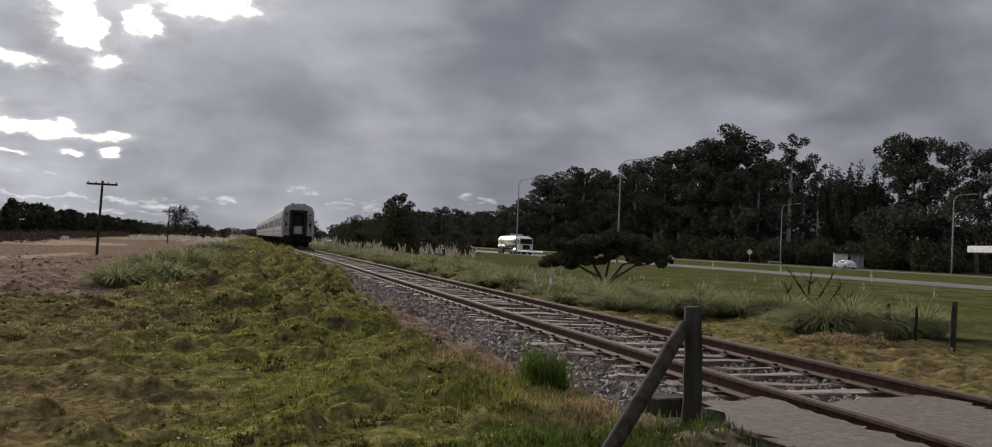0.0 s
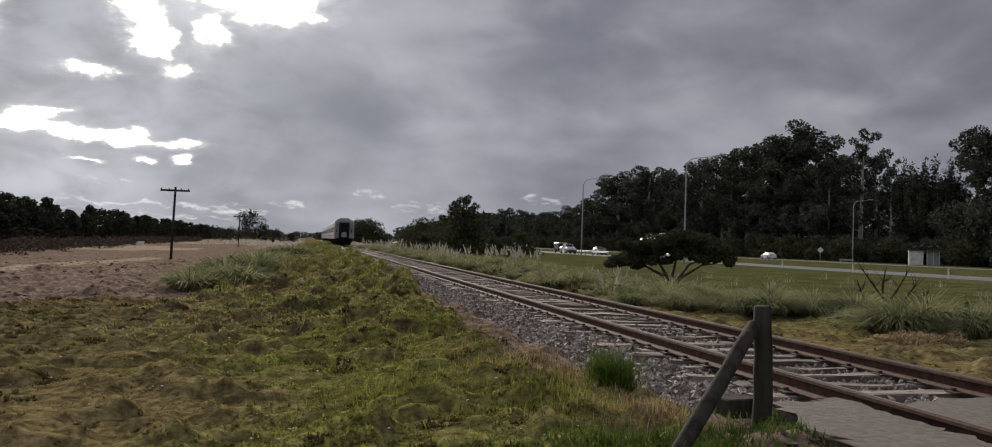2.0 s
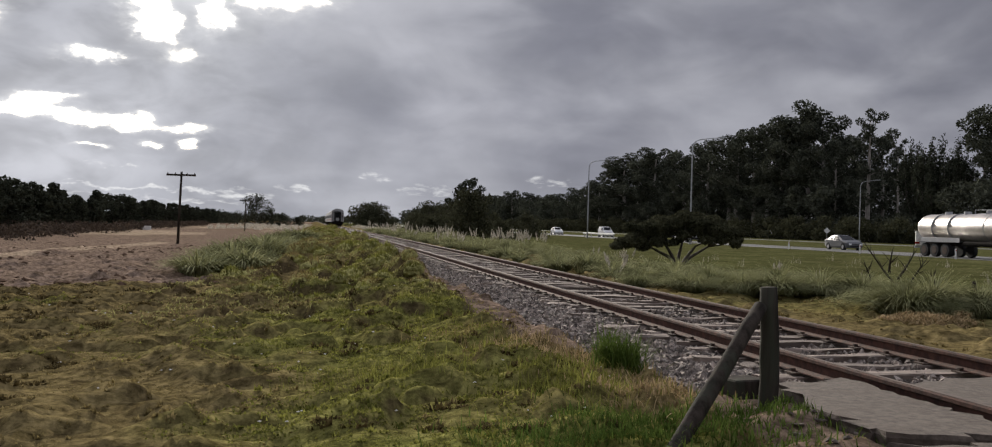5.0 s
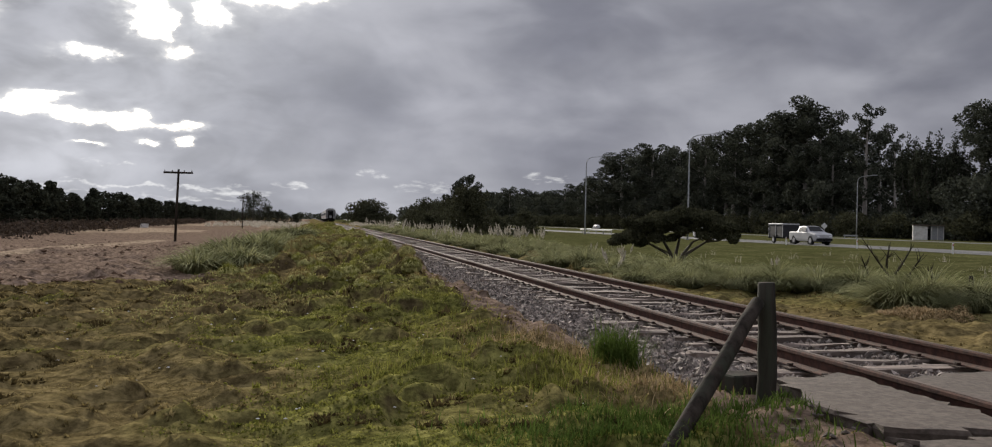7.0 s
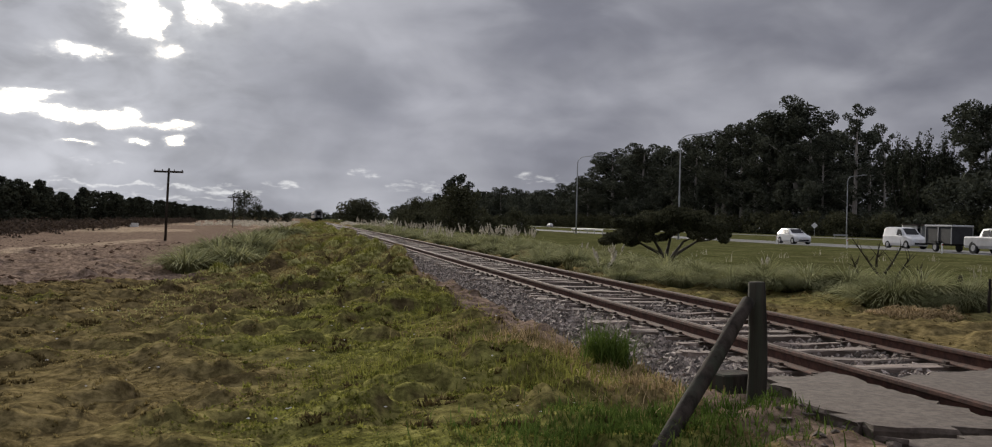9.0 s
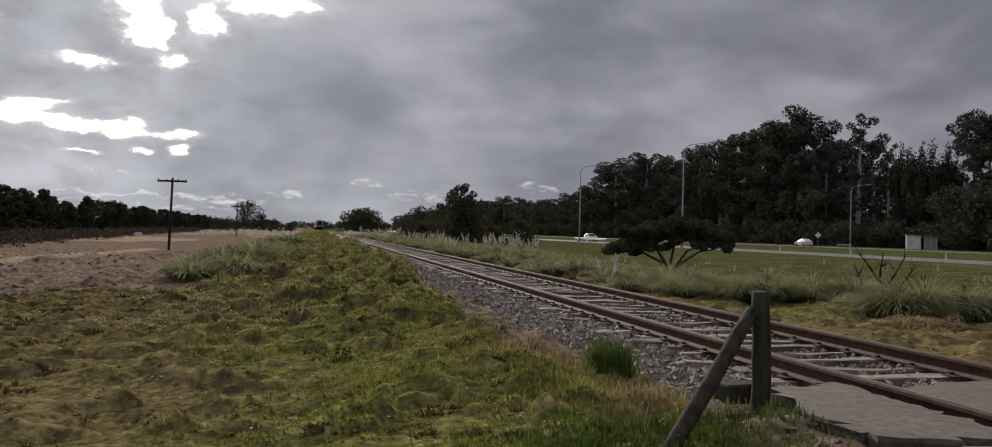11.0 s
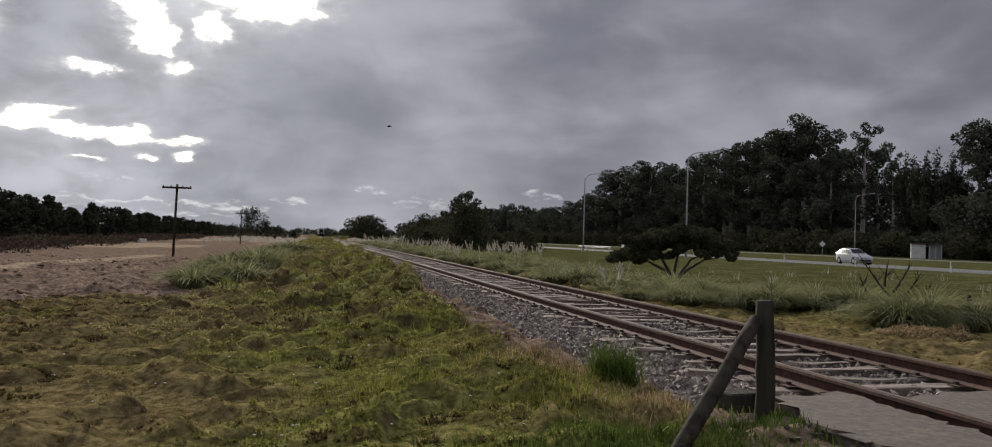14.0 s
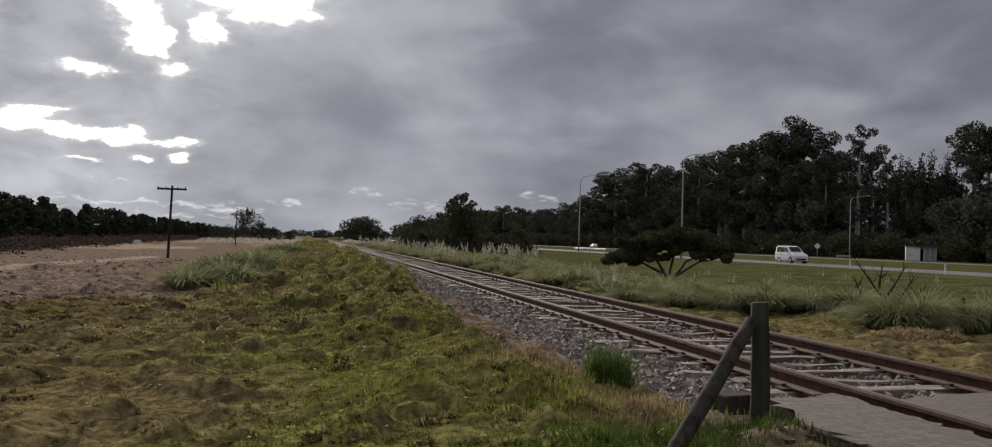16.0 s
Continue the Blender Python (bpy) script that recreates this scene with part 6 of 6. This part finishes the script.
def tanker():
    ob = empty("tanker_truck", "white cab-over truck pulling a polished steel tank trailer", "truck")
    # cab
    st = [(-8.55, 0.55, 1.45, 1.75, 1.18, 1.16), (-8.45, 0.45, 1.55, 2.74, 1.24, 1.16), (-8.1, 0.45, 1.60, 2.90, 1.25, 1.16), (-7.0, 0.50, 1.60, 2.98, 1.25, 1.15), (-6.5, 0.60, 1.60, 2.95, 1.25, 1.15)]
    part("cab", hull(st), M_WHITE, ob)
    part("windscreen", slab(bmesh.new(), [(-1.10, -8.57, 1.82), (1.10, -8.57, 1.82), (1.05, -8.47, 2.56), (-1.05, -8.47, 2.56)], 0.02), M_GLASS, ob)
    part("sun_visor", box(bmesh.new(), (0, -8.56, 2.64), (2.1, 0.25, 0.14), bevel=0.03), M_PLASTIC, ob)
    for s in (1, -1):
        part("side_window", slab(bmesh.new(), [(s * 1.245, -8.2, 1.72), (s * 1.245, -7.35, 1.72), (s * 1.195, -7.35, 2.46), (s * 1.20, -8.1, 2.46)], 0.014 * s), M_GLASS, ob)
        part("mirror", box(bmesh.new(), (s * 1.42, -8.45, 2.2), (0.20, 0.12, 0.62), bevel=0.03), M_PLASTIC, ob)
        part("headlight", box(bmesh.new(), (s * 0.88, -8.58, 0.95), (0.5, 0.1, 0.22), bevel=0.03), M_LENS, ob)
        part("step", box(bmesh.new(), (s * 1.17, -7.55, 0.62), (0.2, 0.7, 0.3), bevel=0.02), M_PLASTIC, ob)
        part("fuel_tank", rod(bmesh.new(), (s * 1.0, -6.2, 0.72), (s * 1.0, -5.0, 0.72), 0.32, None, 14), M_STEEL, ob)
    part("grille", box(bmesh.new(), (0, -8.58, 1.28), (1.25, 0.08, 0.75), bevel=0.04), M_PLASTIC, ob)
    part("bumper", box(bmesh.new(), (0, -8.60, 0.62), (2.4, 0.2, 0.42), bevel=0.06), M_PLASTIC, ob)
    part("air_deflector", loft(bmesh.new(), [[(-0.8, -7.9, 2.88), (0.8, -7.9, 2.88), (0.8, -7.9, 2.95), (-0.8, -7.9, 2.95)], [(-0.95, -6.8, 2.9), (0.95, -6.8, 2.9), (0.95, -6.8, 3.14), (-0.95, -6.8, 3.14)]]), M_WHITE, ob)
    part("chassis", box(bmesh.new(), (0, -1.0, 0.95), (0.95, 14.0, 0.22)), M_UNDER, ob)
    # tank: rounded barrel with dished ends, slightly stepped
    secs = []
    for y, k in ((-5.6, 0.55), (-5.45, 0.85), (-5.2, 0.97), (-5.0, 1.0), (0.4, 1.0), (0.45, 0.985), (0.55, 0.985), (0.6, 0.96), (5.9, 0.96), (6.15, 0.92), (6.3, 0.8), (6.42, 0.5)):
        secs.append([(1.24 * k * math.cos(a), y, 2.22 + 1.05 * k * math.sin(a)) for a in (2 * math.pi * i / 26 for i in range(26))])
    part("tank", loft(bmesh.new(), secs), M_STEEL, ob, smooth=True)
    for y in (-3.6, -1.5, 2.4, 4.3):
        part("tank_band", loft(bmesh.new(), [[(1.255 * math.cos(a), yy, 2.22 + 1.065 * math.sin(a)) for a in (2 * math.pi * i / 26 for i in range(26))] for yy in (y, y + 0.06)]), M_ZINC, ob)
    for y in (-3.8, -2.2, -0.6, 1.8, 4.0):
        part("manhole", rod(bmesh.new(), (0, y, 3.2), (0, y, 3.42), 0.28, 0.25, 12), M_ZINC, ob)
    bm = bmesh.new()
    for s in (0.45, -0.45):
        rod(bm, (s, -4.4, 3.50), (s, 0.4, 3.50), 0.025)
        for i in range(5):
            rod(bm, (s, -4.4 + i * 1.2, 3.1), (s, -4.4 + i * 1.2, 3.5), 0.02)
    part("walkway_rail", bm, M_ZINC, ob)
    for s in (1, -1):
        part("side_guard", box(bmesh.new(), (s * 1.15, 3.4, 1.28), (0.06, 4.6, 0.34), bevel=0.01), M_SILVER, ob)
        part("hose_tray", rod(bmesh.new(), (s * 1.08, -4.4, 1.05), (s * 1.08, 0.6, 1.05), 0.16, None, 10), M_UNDER, ob)
        part("tail_light", box(bmesh.new(), (s * 0.95, 6.45, 1.0), (0.35, 0.08, 0.16)), M_RED, ob)
        for y in (-7.5, -4.2, -2.95, 2.7, 3.95, 5.2):
            wheel(ob, s * 1.05, y, 0.51, 0.34, M_IRON)
            if y > -7:
                part("mudguard", box(bmesh.new(), (s * 1.06, y, 1.08), (0.42, 1.1, 0.05), bevel=0.01), M_PLASTIC, ob)
    part("rear_bumper", box(bmesh.new(), (0, 6.5, 0.7), (2.3, 0.12, 0.16)), M_ZINC, ob)
    return ob


# ---- train: coaches with their rear end towards -y ----
def coach():
    L, W, top = 24.0, 1.55, 3.82
    ob = empty("railway_coach", "dusty white passenger coach with dark windows", "train coach", "train coaches")
    prof = [(W * 0.97, 0.50), (W, 0.8), (W, 2.65), (W * 0.97, 3.05), (W * 0.82, 3.45), (W * 0.5, 3.68), (0.0, top)]
    ring = prof + [(-x, z) for x, z in prof[-2::-1]]
    secs = [[(x * k, y, 0.50 + (z - 0.50) * (0.985 if k < 1 else 1)) for x, z in ring] for y, k in ((0.0, 0.985), (0.12, 1.0), (L - 0.12, 1.0), (L, 0.985))]
    part("body", loft(bmesh.new(), secs), M_COACH, ob)
    # roof skin
    rp = [(W * 0.985, 3.03), (W * 0.84, 3.475), (W * 0.52, 3.71), (0, top + 0.03), (-W * 0.52, 3.71), (-W * 0.84, 3.475), (-W * 0.985, 3.03)]
    part("roof", loft(bmesh.new(), [[(x, y, z) for x, z in rp] + [(-x * 0.95, y, z - 0.05) for x, z in rp] for y in (0.06, L - 0.06)]), M_ROOFDARK, ob)
    for s in (1, -1):
        part("stripe", box(bmesh.new(), (s * (W + 0.004), L / 2, 1.12), (0.012, L - 0.5, 0.22)), M_STRIPE, ob, "dull red stripe")
        for i in range(10):
            part("window", box(bmesh.new(), (s * (W + 0.004), 3.0 + i * 2.0, 2.02), (0.02, 1.35, 0.80), bevel=0.008), M_GLASS, ob)
        for y in (0.95, L - 0.95):
            part("door", box(bmesh.new(), (s * (W + 0.006), y, 1.75), (0.03, 0.75, 2.0), bevel=0.008), M_COACHEND, ob)
    # end wall: grimy panel toned down for shade, gangway frame with dark opening, lamps, handrails
    end = part("end_panel", loft(bmesh.new(), [[(x * 0.97, y, 0.54 + (z - 0.50) * 0.965) for x, z in ring] for y in (-0.03, 0.0)]), M_COACHEND, ob, "pale grimy end wall toned down for its shade")
    bm = bmesh.new()
    for s in (1, -1):
        box(bm, (s * 0.66, -0.22, 1.80), (0.34, 0.40, 2.55), bevel=0.03)
    box(bm, (0, -0.22, 3.04), (1.66, 0.40, 0.26), bevel=0.03)
    box(bm, (0, -0.22, 0.70), (1.56, 0.40, 0.16))
    part("gangway", bm, M_PLASTIC, ob, "black gangway frame")
    d = part("end_door", box(bmesh.new(), (0, -0.07, 1.78), (1.05, 0.06, 2.2)), M_UNDER, ob, "dark grimy end door")
    part("door_panel", box(bmesh.new(), (0, -0.11, 1.22), (0.80, 0.04, 0.75), bevel=0.01), M_COACHEND, d)
    part("door_window", box(bmesh.new(), (0, -0.11, 2.22), (0.62, 0.04, 0.95), bevel=0.01), M_GLASS, d)
    for s in (1, -1):
        part("tail_lamp", rod(bmesh.new(), (s * 1.16, -0.10, 2.72), (s * 1.16, -0.02, 2.72), 0.10, None, 10), M_UNDER, ob)
        part("handrail", rod(bmesh.new(), (s * 1.22, -0.09, 0.9), (s * 1.22, -0.09, 2.2), 0.025, None, 6), M_UNDER, ob)
        part("corner_window", box(bmesh.new(), (s * 1.15, -0.035, 1.75), (0.18, 0.03, 0.34)), M_UNDER, ob)
    for s in (0.55, -0.55):
        part("roof_vent", box(bmesh.new(), (s, 1.2, 3.76), (0.3, 0.5, 0.22), bevel=0.03), M_ROOFDARK, ob)
    part("headstock", box(bmesh.new(), (0, 0.05, 0.36), (2.75, 0.40, 0.62), bevel=0.03), M_UNDER, ob)
    # added near-black plate that fills in the shade beneath the coach end
    part("end_skirt", box(bmesh.new(), (0, 0.6, -0.12), (2.3, 0.3, 0.5), bevel=0.03), M_UNDER, ob)
    part("coupler", box(bmesh.new(), (0, -0.35, 0.42), (0.26, 0.70, 0.26), bevel=0.04), M_UNDER, ob)
    part("underframe", box(bmesh.new(), (0, L / 2, 0.40), (2.3, 9.0, 0.50), bevel=0.05), M_UNDER, ob)
    for yb in (3.4, L - 3.4):
        bm = bmesh.new()
        for s in (1, -1):
            box(bm, (s * 1.0, yb, 0.08), (0.16, 3.2, 0.28), bevel=0.04)
        box(bm, (0, yb, 0.15), (2.0, 0.4, 0.3))
        b = part("bogie", bm, M_UNDER, ob)
        for dy in (-1.25, 1.25):
            for s in (1, -1):
                part("train_wheel", rod(bmesh.new(), (s * 0.80, yb + dy, -0.06), (s * 0.93, yb + dy, -0.06), 0.46, 0.44, 18), M_IRON, b)
    return ob


def locomotive():
    ob = empty("diesel_locomotive", "dark diesel locomotive at the head of the train", "locomotive")
    part("body", loft(bmesh.new(), [[(1.5, y, 0.6), (1.5, y, 2.9), (1.1, y, 3.5), (-1.1, y, 3.5), (-1.5, y, 2.9), (-1.5, y, 0.6)] for y in (0, 18)]), M_GREYPAINT, ob)
    part("underframe", box(bmesh.new(), (0, 9, 0.25), (2.4, 17, 0.6), bevel=0.05), M_UNDER, ob)
    for yb in (3.5, 14.5):
        part("bogie", box(bmesh.new(), (0, yb, 0.0), (2.3, 3.6, 0.9), bevel=0.1), M_UNDER, ob)
    return ob


def bird():
    ob = empty("bird", "small dark bird in flight", "bird")
    bm = loft(bmesh.new(), [[(y, r * math.cos(a), r * math.sin(a)) for a in (0, 1.05, 2.1, 3.14, 4.19, 5.24)] for y, r in ((-0.13, 0.008), (-0.09, 0.03), (0.0, 0.038), (0.1, 0.02), (0.17, 0.012))])
    part("body", bm, M_FEATHER, ob, smooth=True)
    for s in (1, -1):
        part("wing", slab(bmesh.new(), [(-0.07, s * 0.02, 0.02), (0.05, s * 0.02, 0.02), (0.07, s * 0.22, 0.07), (-0.01, s * 0.24, 0.075)], 0.006), M_FEATHER, ob)
    for o in ob.children:
        o.data.transform(Matrix.Scale(0.7, 4))
    return ob


NEAR_SLOW, NEAR_FAST, FAR_LANE = 47.3, 51.0, 96.4
TRAFFIC = []      # thing, lane, place along the road at 0 s, metres a second, half its slowing, turn


def build_traffic():
    add = lambda ob, lane, y0, v, brake=0.0: TRAFFIC.append((ob, lane, y0, v, brake, 0 if v < 0 else 180))
    add(tanker(), NEAR_SLOW, 168.3, -21.2)
    add(suv("black car with pale reflections on its roof", M_DARKPAINT), NEAR_FAST, 112.6, -27.8)
    add(sedan("dark grey car on the highway", M_GREYPAINT), NEAR_FAST, 220.0, -26.5)
    add(pickup("silver double-cab pickup towing a trailer", M_SILVER), NEAR_SLOW, 218.1, -22.7, 0.56)
    add(box_trailer(), NEAR_SLOW, 218.1 + 5.5, -22.7, 0.56)
    add(sedan("grey car overtaking on the highway", M_GREYPAINT), NEAR_FAST, 274.7, -25.9)
    add(small_van("white panel van on the highway", M_WHITE, False), NEAR_FAST, 281.5, -22.9)
    add(hatchback("white hatchback on the highway", M_WHITE), NEAR_SLOW, 313.0, -25.0)
    add(hatchback("silver white hatchback on the highway", M_SILVER), NEAR_FAST, 488.0, -28.8)
    add(small_van("white glazed van on the highway", M_WHITE, True), NEAR_FAST, 536.0, -27.5)
    add(sedan("white car on the far carriageway", M_WHITE), FAR_LANE, 140.5, 26.2)
    add(sedan("white car on the far carriageway", M_WHITE), FAR_LANE, -136.5, 28.5)


build_traffic()
COACHES = []


def build_train():
    first = coach()
    COACHES.append(first)
    for i in range(5):
        COACHES.append(copy_thing(first, pose(0, 0, 0)))
    COACHES.append(locomotive())


build_train()
BIRD = bird()


def motions():
    steps = [i * 0.5 for i in range(33)]
    for ob, lane, y0, v, brake, turn in TRAFFIC:
        walk(ob, [(t, pose(lane, y0 + v * t + brake * t * t, ROAD_Z + 0.004, 0, 0, turn)) for t in steps])
    for i, ob in enumerate(COACHES):
        walk(ob, [(t, pose(TRACK_X, 97.5 + 28.8 * t + 0.18 * t * t + i * 24.9, RAIL_TOP + 0.53)) for t in steps])
    # the bird glides across from the wood towards the bare field
    late = {15.0: (-4.8, 5.2), 15.5: (-9.6, 3.85), 16.0: (-14.6, 2.9)}
    walk(BIRD, [(t, pose(late.get(t, (13.64 - 7.1 * (t - 12.5), 0))[0], 40 + 0.3 * math.sin(1.3 * t), late.get(t, (0, 6.22 + 0.10 * math.sin(2.1 * t)))[1], 6 * math.sin(5 * t), 0, 0)) for t in steps])


motions()
